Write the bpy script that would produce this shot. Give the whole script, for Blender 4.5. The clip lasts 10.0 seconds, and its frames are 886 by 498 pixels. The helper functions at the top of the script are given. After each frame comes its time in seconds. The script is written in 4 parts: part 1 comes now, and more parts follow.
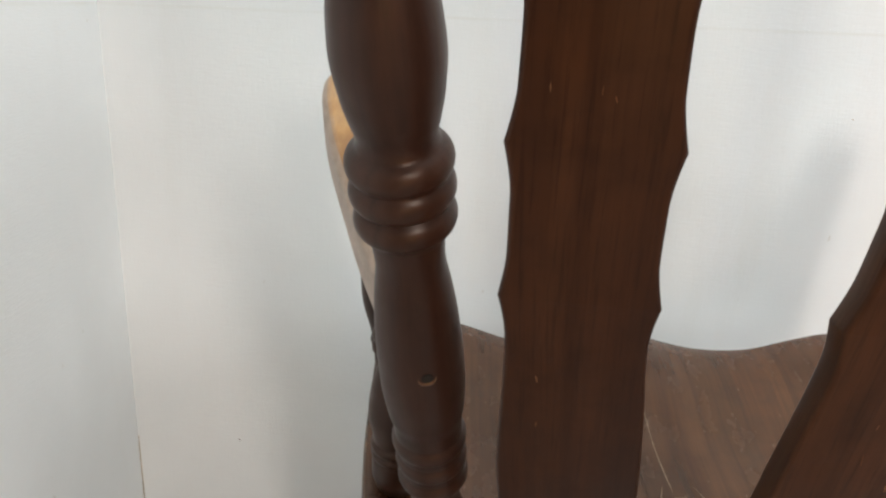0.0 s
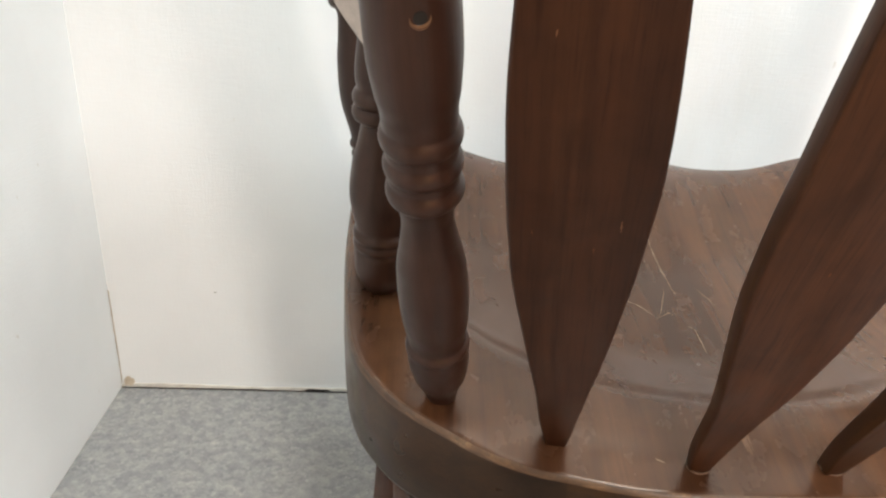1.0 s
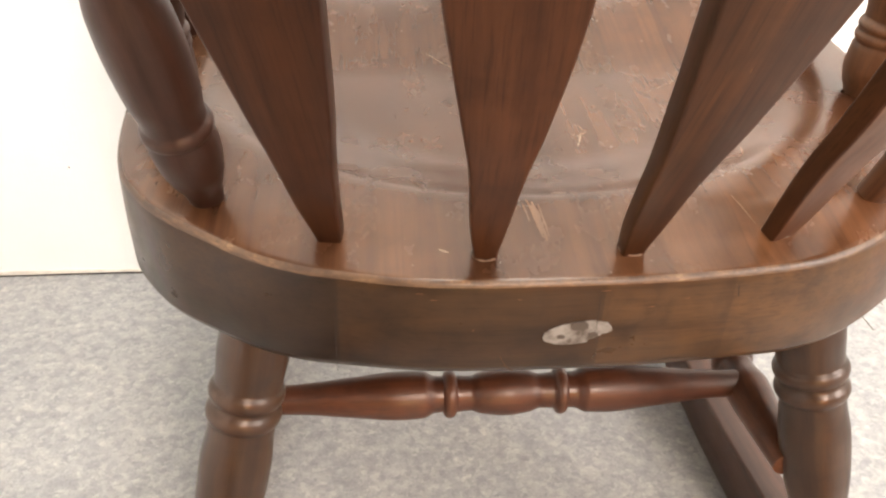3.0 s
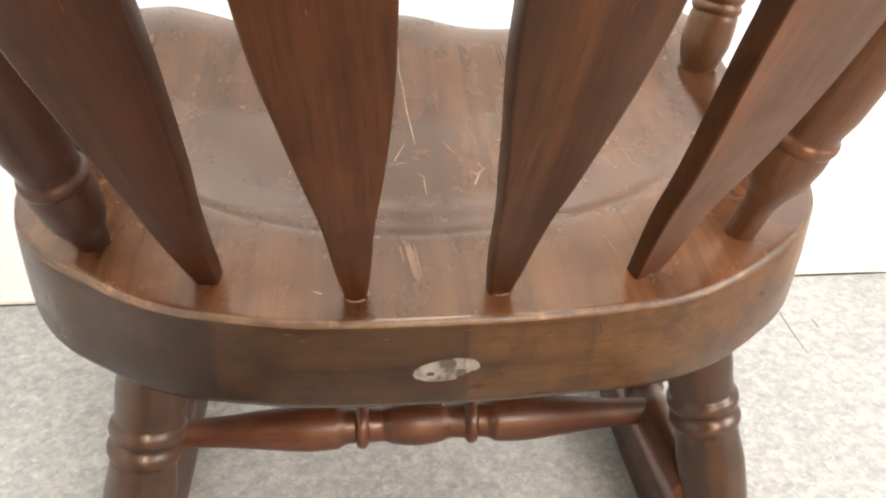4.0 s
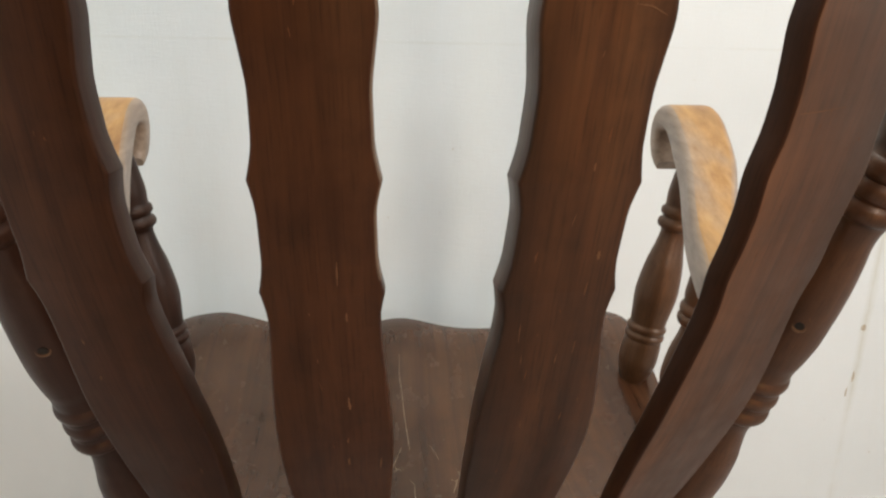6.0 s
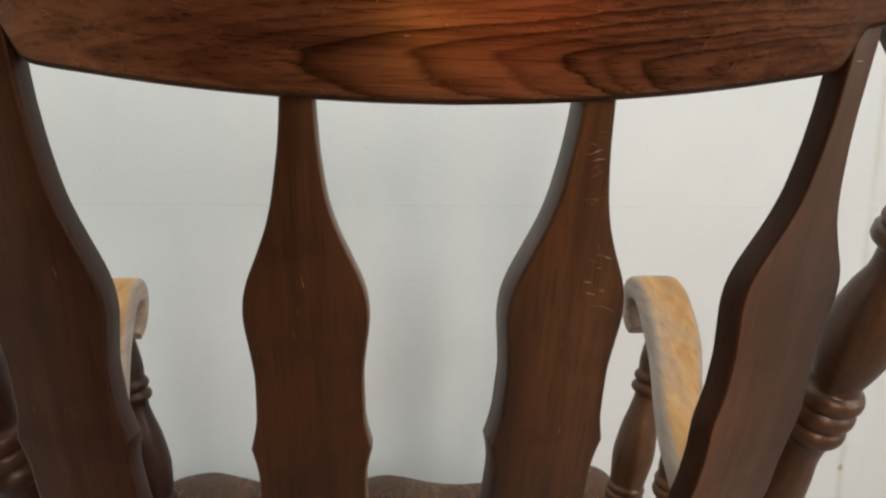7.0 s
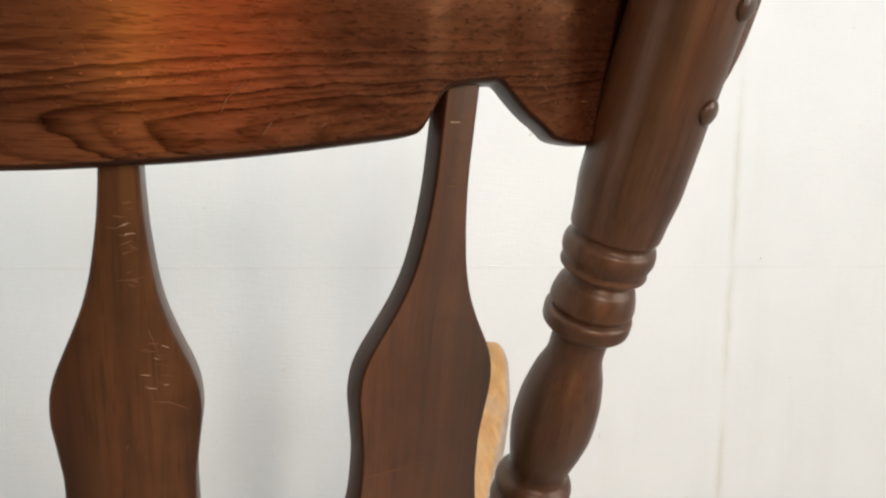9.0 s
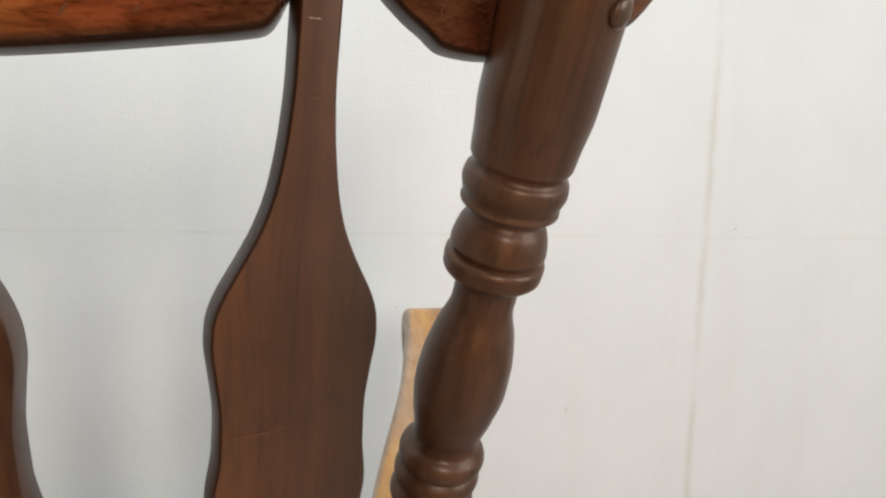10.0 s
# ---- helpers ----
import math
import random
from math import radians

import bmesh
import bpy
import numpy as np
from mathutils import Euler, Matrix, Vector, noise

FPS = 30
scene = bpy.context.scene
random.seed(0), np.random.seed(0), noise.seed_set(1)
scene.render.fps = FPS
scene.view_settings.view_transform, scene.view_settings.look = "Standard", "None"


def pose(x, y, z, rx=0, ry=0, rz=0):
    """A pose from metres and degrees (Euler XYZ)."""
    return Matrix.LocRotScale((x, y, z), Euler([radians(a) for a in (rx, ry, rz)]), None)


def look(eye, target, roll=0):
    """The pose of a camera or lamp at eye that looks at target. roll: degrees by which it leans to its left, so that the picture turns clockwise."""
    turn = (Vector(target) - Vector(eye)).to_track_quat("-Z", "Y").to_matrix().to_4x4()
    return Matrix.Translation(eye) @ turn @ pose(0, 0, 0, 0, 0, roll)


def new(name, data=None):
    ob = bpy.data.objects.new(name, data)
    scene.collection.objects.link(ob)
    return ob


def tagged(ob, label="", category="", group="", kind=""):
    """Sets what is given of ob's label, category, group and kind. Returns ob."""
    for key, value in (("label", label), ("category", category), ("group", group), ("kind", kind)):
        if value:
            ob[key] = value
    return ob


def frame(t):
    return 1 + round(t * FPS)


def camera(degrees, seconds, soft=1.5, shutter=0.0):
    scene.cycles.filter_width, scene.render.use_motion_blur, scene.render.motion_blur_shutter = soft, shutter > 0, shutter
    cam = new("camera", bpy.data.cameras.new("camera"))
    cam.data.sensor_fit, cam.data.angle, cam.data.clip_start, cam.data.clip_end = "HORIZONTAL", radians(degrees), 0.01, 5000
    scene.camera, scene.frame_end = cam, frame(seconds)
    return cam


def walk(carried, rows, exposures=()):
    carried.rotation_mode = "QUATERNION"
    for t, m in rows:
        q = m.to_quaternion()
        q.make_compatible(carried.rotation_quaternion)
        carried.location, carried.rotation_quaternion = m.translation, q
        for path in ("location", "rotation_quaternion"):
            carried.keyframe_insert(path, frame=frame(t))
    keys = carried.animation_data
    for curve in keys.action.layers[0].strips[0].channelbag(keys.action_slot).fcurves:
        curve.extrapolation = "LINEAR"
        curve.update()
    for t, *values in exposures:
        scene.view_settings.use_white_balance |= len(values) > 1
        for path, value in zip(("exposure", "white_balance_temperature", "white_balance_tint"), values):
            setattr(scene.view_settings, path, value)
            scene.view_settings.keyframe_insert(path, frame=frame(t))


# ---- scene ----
cam = camera(59.94, 10.0, soft=2.3)
PATH = [
    (0, (-0.2042, -0.3713, 0.7832), (-0.2088, 0.5797, 0.4740), 2.36),
    (0.5, (-0.2078, -0.3628, 0.7261), (-0.1947, 0.5711, 0.3686), 2.21),
    (1, (-0.2071, -0.3558, 0.6631), (-0.1797, 0.5579, 0.2577), 2.38),
    (1.5, (-0.2072, -0.3470, 0.6096), (-0.1716, 0.5448, 0.1587), 1.80),
    (2, (-0.1914, -0.3450, 0.5861), (-0.1579, 0.5288, 0.1010), 0.81),
    (2.5, (-0.1468, -0.3440, 0.5809), (-0.0986, 0.5212, 0.0816), 0.85),
    (3, (-0.0960, -0.3448, 0.5744), (-0.0149, 0.5175, 0.0745), 1.17),
    (3.2, (-0.0795, -0.3473, 0.5735), (0.0219, 0.5138, 0.0753), 1.47),
    (4.3, (-0.0266, -0.3718, 0.6200), (0.0587, 0.5128, 0.1615), 0.81),
    (4.5, (-0.0267, -0.3856, 0.6436), (0.0530, 0.5087, 0.2034), 0.85),
    (5, (-0.0249, -0.4297, 0.7037), (0.0509, 0.4857, 0.3084), 1.52),
    (5.5, (-0.0258, -0.4543, 0.7615), (0.0558, 0.4774, 0.4077), 1.85),
    (5.7, (-0.0267, -0.4625, 0.7821), (0.0555, 0.4763, 0.4477), 1.55),
    (6.8, (-0.0293, -0.4985, 0.8873), (0.0710, 0.4745, 0.6795), 1.39),
    (7, (-0.0302, -0.5014, 0.8973), (0.0757, 0.4772, 0.7207), 1.08),
    (7.5, (-0.0269, -0.4984, 0.9064), (0.0833, 0.4864, 0.7721), 0.68),
    (8, (0.0090, -0.4974, 0.9058), (0.1372, 0.4870, 0.7853), 0.79),
    (8.5, (0.0741, -0.4953, 0.9057), (0.2070, 0.4886, 0.7861), 0.82),
    (9, (0.1289, -0.4778, 0.9038), (0.2899, 0.5037, 0.7996), 1.06),
    (9.5, (0.1723, -0.4560, 0.9054), (0.3359, 0.5229, 0.7829), 1.76),
    (10, (0.1795, -0.4416, 0.8821), (0.3499, 0.5349, 0.7505), 1.71),
]
EXPOSURES = [(0.0, 0.13, 6620, 12), (0.5, 0.38, 6650, 12), (1.0, 0.7, 6680, 12), (1.5, 0.96, 6930, 12), (2.0, 1.12, 7030, 13), (3.2, 1.52, 7200, 18), (4.5, 1.37, 6850, 11), (5.0, 1.03, 6800, 10), (5.5, 0.55, 6850, 11), (6.8, -0.42, 6750, 11), (7.0, -0.35, 6800, 11), (7.5, 0.18, 6700, 12), (8.0, 0.28, 6760, 12), (8.5, 0.33, 6820, 13), (9.0, 0.06, 6780, 12), (9.5, -0.1, 6800, 12), (10.0, -0.16, 6700, 12)]
walk(cam, [(t, look(eye, target, roll)) for t, eye, target, roll in PATH], EXPOSURES)

# ---- light ----
world = bpy.data.worlds.new("world")
scene.world = world
world.use_nodes = True
world.node_tree.nodes["Background"].inputs[0].default_value = (0.8, 0.88, 1.0, 1)
world.node_tree.nodes["Background"].inputs[1].default_value = 0.05


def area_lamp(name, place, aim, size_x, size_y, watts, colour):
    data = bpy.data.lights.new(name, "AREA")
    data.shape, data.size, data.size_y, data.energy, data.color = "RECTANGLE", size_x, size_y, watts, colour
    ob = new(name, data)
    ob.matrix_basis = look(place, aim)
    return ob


# assumed, out of view: side window daylight, a ceiling panel, warm light from behind
area_lamp("window_daylight", (1.83, -1.15, 1.25), (0.0, -0.4, 0.60), 1.0, 1.0, 23.5, (0.955, 0.97, 0.965))
area_lamp("ceiling_lamp_cool", (0.20, -0.30, 2.36), (0.20, -0.30, 0.0), 0.6, 1.1, 17.5, (0.83, 0.945, 0.99))
area_lamp("doorway_daylight", (0.40, -1.71, 1.30), (0.10, 0.0, 0.72), 0.20, 0.44, 13, (1.0, 0.93, 0.855))
# two lamps added only for the red and gold reflection in the crest
area_lamp("crest_reflection_red", (0.445, -1.71, 0.45), (0.445, 0.0, 0.45), 0.62, 0.86, 3.2, (1.0, 0.33, 0.11))
area_lamp("crest_reflection_gold", (0.075, -1.71, 0.45), (0.075, 0.0, 0.45), 0.09, 0.86, 1.8, (1.0, 0.78, 0.33))


# ---- materials ----
def start(name):
    m = bpy.data.materials.new(name)
    m.use_nodes = True
    t = m.node_tree
    return m, t, t.nodes["Principled BSDF"]


def node(t, kind, **values):
    n = t.nodes.new(kind)
    for key, value in values.items():
        if key in n.inputs:
            n.inputs[key].default_value = value
    return n


def ramp(t, source, stops, steps=False):
    n = t.nodes.new("ShaderNodeValToRGB")
    n.color_ramp.interpolation = "CONSTANT" if steps else "LINEAR"
    while len(n.color_ramp.elements) < len(stops):
        n.color_ramp.elements.new(0.5)
    for e, (p, c) in zip(n.color_ramp.elements, stops):
        e.position, e.color = p, (*c, 1) if len(c) == 3 else c
    t.links.new(source, n.inputs[0])
    return n.outputs[0]


def mix(t, kind, factor, a, b):
    n = t.nodes.new("ShaderNodeMix")
    n.data_type, n.blend_type = "RGBA", kind
    for socket, value in ((n.inputs[0], factor), (n.inputs[6], a), (n.inputs[7], b)):
        if isinstance(value, bpy.types.NodeSocket):
            t.links.new(value, socket)
        else:
            socket.default_value = value if isinstance(value, (int, float)) else (*value, 1)
    return n.outputs[2]


def math_node(t, kind, a, b=0.0):
    n = t.nodes.new("ShaderNodeMath")
    n.operation = kind
    for socket, value in zip(n.inputs, (a, b)):
        if isinstance(value, bpy.types.NodeSocket):
            t.links.new(value, socket)
        else:
            socket.default_value = value
    return n.outputs[0]


def stretched(t, scale, random_shift=True):
    """A part's own coordinates, stretched along the grain, shifted from part to part."""
    co = t.nodes.new("ShaderNodeAttribute")
    co.attribute_name = "grain"
    mp = t.nodes.new("ShaderNodeMapping")
    mp.inputs["Scale"].default_value = scale
    t.links.new(co.outputs["Vector"], mp.inputs["Vector"])
    if random_shift:
        info = t.nodes.new("ShaderNodeObjectInfo")
        shift = math_node(t, "MULTIPLY", info.outputs["Random"], 37.0)
        t.links.new(shift, mp.inputs["Location"])
    return mp.outputs["Vector"]


def noise_tex(t, vector, scale, detail=4.0, rough=0.55, distortion=0.0):
    n = node(t, "ShaderNodeTexNoise", Scale=scale, Detail=detail, Roughness=rough, Distortion=distortion)
    t.links.new(vector, n.inputs["Vector"])
    return n.outputs["Fac"]


def wood(name, dark, mid, light, along, rough=0.34, coat=0.12, tone=0.1, streak=14.0, stain=0.45, flame=False, sheen=None, specular=0.5, ior=1.5, lit_boards=(), pore=0.25, wear=0.0, amber=(1.0, 0.87, 0.80), figured=1.0, relief=0.14, blotch=0.0):
    """Stained, varnished hardwood. along: the grain's axis, 0 x, 1 y, 2 z."""
    m, t, b = start(name)

    def along_grain(k):
        sc = [1.0, 1.0, 1.0]
        sc[along] = k
        return stretched(t, sc)

    broad = noise_tex(t, along_grain(0.05), streak, 3.0, 0.5, 0.4)
    fine = noise_tex(t, along_grain(0.05), 210.0, 3.0, 0.65)
    lines = noise_tex(t, along_grain(0.022), 75.0, 4.0, 0.62, 0.25)
    pores = noise_tex(t, along_grain(0.04), 620.0, 3.0, 0.65)
    colour = ramp(t, broad, [(0.28, dark), (0.5, mid), (0.74, light)])
    # dark growth lines along the grain
    colour = mix(t, "MULTIPLY", 0.75 * figured, colour, ramp(t, lines, [(0.33, (0.50, 0.46, 0.44)), (0.47, (0.95, 0.95, 0.95)), (0.60, (1.05, 1.05, 1.03)), (0.75, (1.25, 1.22, 1.15))]))
    if flame:
        # nested tongues of growth rings cut at a slant, lying along x round one height
        co = t.nodes.new("ShaderNodeTexCoord")
        sep = t.nodes.new("ShaderNodeSeparateXYZ")
        t.links.new(co.outputs["Object"], sep.inputs[0])
        wob = noise_tex(t, stretched(t, (0.22, 1, 1), random_shift=False), 34.0, 6.0, 0.66)
        wob = math_node(t, "MULTIPLY", math_node(t, "SUBTRACT", wob, 0.5), 0.013)
        d = math_node(t, "ADD", math_node(t, "SUBTRACT", sep.outputs["Z"], 0.9172), wob)
        above = math_node(t, "POWER", math_node(t, "MAXIMUM", d, 0.0), 1.22)
        below = math_node(t, "POWER", math_node(t, "MAXIMUM", math_node(t, "MULTIPLY", d, -1.0), 0.0), 2.6)
        f = math_node(t, "SUBTRACT", sep.outputs["X"], math_node(t, "MULTIPLY", above, 17.0))
        f = math_node(t, "SUBTRACT", f, math_node(t, "MULTIPLY", below, 2050.0))
        f = math_node(t, "ADD", f, math_node(t, "MULTIPLY", wob, 2.0))
        stops = [(0.0, (1.05, 1.03, 1.0))]
        for tip, depth, tail in ((-.170, .80, .020), (-.128, .75, .016), (-.092, .72, .014), (-.052, .20, .020), (-.015, .26, .016), (.016, .60, .010), (.042, .16, .014), (.058, .50, .008), (.075, .22, .014), (.106, .60, .012), (.130, .70, .010)):
            for off, k in ((-.0030, 1.32), (0.0, depth), (.30 * tail, .45 + .6 * depth), (tail, 1.20)):
                stops.append(((tip + off + .30) / .6, (k, k * (.84 + .12 * k), k * (.76 + .20 * k))))
        # a ramp holds 32 stops: the rings are shared between two
        run = math_node(t, "DIVIDE", math_node(t, "ADD", f, 0.30), 0.6)
        ring = mix(t, "MULTIPLY", 1.0, ramp(t, run, stops[:29]), ramp(t, run, [(0.0, (1, 1, 1))] + stops[29:]))
        patchy = ramp(t, noise_tex(t, stretched(t, (0.15, 1, 1), random_shift=False), 12.0, 3.0), [(0.30, (0.40,) * 3), (0.56, (1.0,) * 3)])
        patchy = math_node(t, "MULTIPLY", patchy, ramp(t, math_node(t, "MULTIPLY", d, 20.0), [(0.20, (1, 1, 1)), (0.75, (0.45,) * 3)]))
        colour = mix(t, "MULTIPLY", patchy, colour, ring)
        dash = ramp(t, noise_tex(t, along_grain(0.022), 760.0, 2.0, 0.6), [(0.36, (0.42, 0.37, 0.35)), (0.46, (1, 1, 1))])
        colour = mix(t, "MULTIPLY", 0.8, colour, dash)
    fibre = ramp(t, fine, [(0.30, (0.70, 0.67, 0.65)), (0.52, (1, 1, 1)), (0.8, (1.25, 1.2, 1.12))])
    colour = mix(t, "MULTIPLY", 0.7 * figured, colour, fibre)
    colour = mix(t, "MULTIPLY", pore, colour, ramp(t, pores, [(0.34, (0.34, 0.31, 0.30)), (0.47, (1, 1, 1)), (0.70, (1.15, 1.12, 1.1))]))
    info = t.nodes.new("ShaderNodeObjectInfo")
    vary = ramp(t, info.outputs["Random"], [(0.0, (1 - tone, 1 - tone, 1 - tone)), (1.0, (1 + tone, 1 + 0.8 * tone, 1 + 0.6 * tone))])
    colour = mix(t, "MULTIPLY", 1.0, colour, vary)
    if lit_boards:
        # glued boards across x, (edge, tone): differing wood plus light from the right
        sep = t.nodes.new("ShaderNodeSeparateXYZ")
        co = t.nodes.new("ShaderNodeAttribute")
        co.attribute_name = "grain"
        t.links.new(co.outputs["Vector"], sep.inputs[0])
        place = math_node(t, "ADD", sep.outputs["X"], 0.5)
        colour = mix(t, "MULTIPLY", 1.0, colour, ramp(t, place, [(e + 0.5, c) for e, c in lit_boards], True))
    # uneven stain, drawn out along the grain
    big = noise_tex(t, along_grain(0.35), 11.0, 4.0, 0.55)
    colour = mix(t, "MULTIPLY", stain, colour, ramp(t, big, [(0.3, (0.66, 0.64, 0.62)), (0.65, (1.12, 1.1, 1.06))]))
    if blotch:
        # handled and darkened in patches
        spots = noise_tex(t, stretched(t, (1, 1, 1)), 34.0, 5.0, 0.62, 0.4)
        colour = mix(t, "MULTIPLY", blotch, colour, ramp(t, spots, [(0.36, (0.48, 0.46, 0.44)), (0.50, (0.95, 0.95, 0.95)), (0.66, (1.22, 1.20, 1.12))]))
    if wear:
        # stain rubbed thin on the raised edges
        g = t.nodes.new("ShaderNodeNewGeometry")
        edge = ramp(t, g.outputs["Pointiness"], [(0.51, (0, 0, 0)), (0.58, (1, 1, 1))])
        worn = math_node(t, "MULTIPLY", edge, ramp(t, noise_tex(t, stretched(t, (1, 1, 1)), 90.0, 4.0, 0.65), [(0.35, (0.1,) * 3), (0.6, (wear,) * 3)]))
        colour = mix(t, "MIX", worn, colour, (0.17, 0.078, 0.040))
    t.links.new(colour, b.inputs["Base Color"])
    rub = noise_tex(t, along_grain(0.6), 37.0, 4.0, 0.6)
    rr = ramp(t, rub, [(0.3, (rough * 0.82,) * 3), (0.7, (rough * 1.25,) * 3)])
    t.links.new(rr, b.inputs["Roughness"])
    b.inputs["Coat Weight"].default_value = coat
    b.inputs["Coat Roughness"].default_value = 0.16
    b.inputs["Specular IOR Level"].default_value = specular
    b.inputs["IOR"].default_value = ior
    b.inputs["Specular Tint"].default_value = (*amber, 1)
    if sheen:
        # the figure shows through the gloss
        figure = mix(t, "MULTIPLY", 0.5, sheen, ramp(t, lines, [(0.34, (0.25, 0.2, 0.19)), (0.48, (1, 1, 1))]))
        figure = mix(t, "MULTIPLY", 0.4, figure, dash)
        figure = mix(t, "MULTIPLY", 0.6, figure, ramp(t, fine, [(0.32, (0.4, 0.35, 0.3)), (0.55, (1, 1, 1))]))
        t.links.new(mix(t, "MULTIPLY", math_node(t, "MULTIPLY", patchy, 0.9), figure, ring), b.inputs["Specular Tint"])
    bump = node(t, "ShaderNodeBump", Strength=relief, Distance=0.0006)
    t.links.new(fine, bump.inputs["Height"])
    t.links.new(bump.outputs["Normal"], b.inputs["Normal"])
    return m


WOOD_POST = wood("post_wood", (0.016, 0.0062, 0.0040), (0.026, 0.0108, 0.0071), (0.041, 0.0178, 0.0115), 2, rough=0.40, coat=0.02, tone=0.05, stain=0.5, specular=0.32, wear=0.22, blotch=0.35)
# right post and spindles: more worn, with light put into a paler colour
WOOD_POST_WORN_LIT = wood("worn_lit_post_wood", (0.0432, 0.0166, 0.0076), (0.0738, 0.0311, 0.0137), (0.1152, 0.0540, 0.0238), 2, figured=0.8, blotch=0.3, rough=0.38, coat=0.05, tone=0.03, stain=0.8, specular=0.52, pore=0.55, wear=0.65, amber=(1.0, 0.80, 0.68))
WOOD_SLAT = wood("slat_wood", (0.0190, 0.0066, 0.0030), (0.0400, 0.0146, 0.0063), (0.0610, 0.0242, 0.0102), 2, rough=0.36, coat=0.0, tone=0.06, stain=0.7, specular=0.18, pore=0.5, figured=0.7, blotch=0.4)
WOOD_SLAT_WARM = wood("reddish_slat_wood", (0.0220, 0.0076, 0.0032), (0.0520, 0.0192, 0.0075), (0.0960, 0.0400, 0.0150), 2, figured=1.0, blotch=0.4, rough=0.36, coat=0.0, tone=0.06, streak=24.0, stain=0.95, specular=0.38, pore=0.6, amber=(1.0, 0.76, 0.60))
# outer right slat: sheen of light imitated by paler colour and more gloss
WOOD_SLAT_SHEEN = wood("sheen_slat_wood", (0.0230, 0.0076, 0.0032), (0.0580, 0.0200, 0.0078), (0.1080, 0.0420, 0.0160), 2, figured=1.05, blotch=0.35, rough=0.47, coat=0.0, tone=0.0, streak=24.0, stain=0.95, specular=0.85, pore=0.6, amber=(1.0, 0.74, 0.58))
WOOD_SEAT = wood("seat_wood", (0.048, 0.0200, 0.0098), (0.070, 0.0300, 0.0146), (0.102, 0.0470, 0.0215), 1, figured=0.8, relief=0.02, blotch=0.35, rough=0.24, coat=0.06, tone=0.0, streak=15.0, specular=0.52, pore=0.12, amber=(1.0, 0.79, 0.64),
                 lit_boards=((-0.5, (0.88, 0.86, 0.85)), (-0.205, (1.0, 1.0, 1.0)), (-0.098, (0.90, 0.88, 0.86)), (0.026, (1.10, 1.09, 1.06)), (0.118, (1.28, 1.22, 1.12)), (0.176, (1.10, 0.98, 0.92))))
# rim tones also hold light: shaded to the left, lit to the right
WOOD_RIM = wood("seat_edge_wood", (0.036, 0.0175, 0.0070), (0.066, 0.0330, 0.0128), (0.112, 0.061, 0.0230), 0, rough=0.32, coat=0.08, tone=0.0, streak=8.0, stain=0.9, specular=0.3, pore=0.4, blotch=0.75,
                lit_boards=((-0.5, (0.44, 0.43, 0.42)), (-0.138, (0.70, 0.69, 0.67)), (0.020, (1.18, 1.18, 1.12)), (0.105, (1.46, 1.46, 1.36)), (0.205, (1.42, 1.28, 1.20))))
WOOD_CREST = wood("crest_wood", (0.030, 0.0096, 0.0048), (0.043, 0.0144, 0.0071), (0.061, 0.0218, 0.0103), 0, rough=0.26, coat=0.0, tone=0.0, streak=26.0, stain=0.2, figured=1.25, flame=True, sheen=(1.0, 0.40, 0.15), specular=0.58, ior=1.75, pore=0.45)
WOOD_LEG = wood("leg_wood", (0.018, 0.0078, 0.0033), (0.036, 0.0162, 0.0066), (0.070, 0.0345, 0.0142), 2, rough=0.34, coat=0.05, tone=0.06, pore=0.4, wear=0.4, blotch=0.6)
WOOD_BAR = wood("stretcher_wood", (0.0330, 0.0098, 0.0044), (0.0600, 0.0185, 0.0078), (0.0960, 0.0335, 0.0138), 2, rough=0.38, coat=0.06, tone=0.04, pore=0.4, wear=0.4, blotch=0.6)
WOOD_ROCKER = wood("rocker_wood", (0.030, 0.012, 0.007), (0.050, 0.020, 0.0115), (0.075, 0.031, 0.018), 1, rough=0.36, tone=0.04)


def worn_edge():
    """Varnish rubbed through to paler wood, in patches."""
    m, t, b = start("worn_edge_wood")
    v = stretched(t, (1, 1, 1))
    n = noise_tex(t, v, 60.0, 5.0, 0.7)
    n2 = noise_tex(t, v, 300.0, 2.0, 0.7)
    c = ramp(t, n, [(0.42, (0.055, 0.027, 0.012)), (0.60, (0.110, 0.058, 0.026)), (0.76, (0.31, 0.19, 0.095))])
    c = mix(t, "MULTIPLY", 0.5, c, ramp(t, n2, [(0.3, (0.5, 0.5, 0.5)), (0.6, (1, 1, 1))]))
    t.links.new(c, b.inputs["Base Color"])
    b.inputs["Roughness"].default_value = 0.42
    bump = node(t, "ShaderNodeBump", Strength=0.25, Distance=0.001)
    t.links.new(n, bump.inputs["Height"])
    t.links.new(bump.outputs["Normal"], b.inputs["Normal"])
    return m


WOOD_WORN = worn_edge()


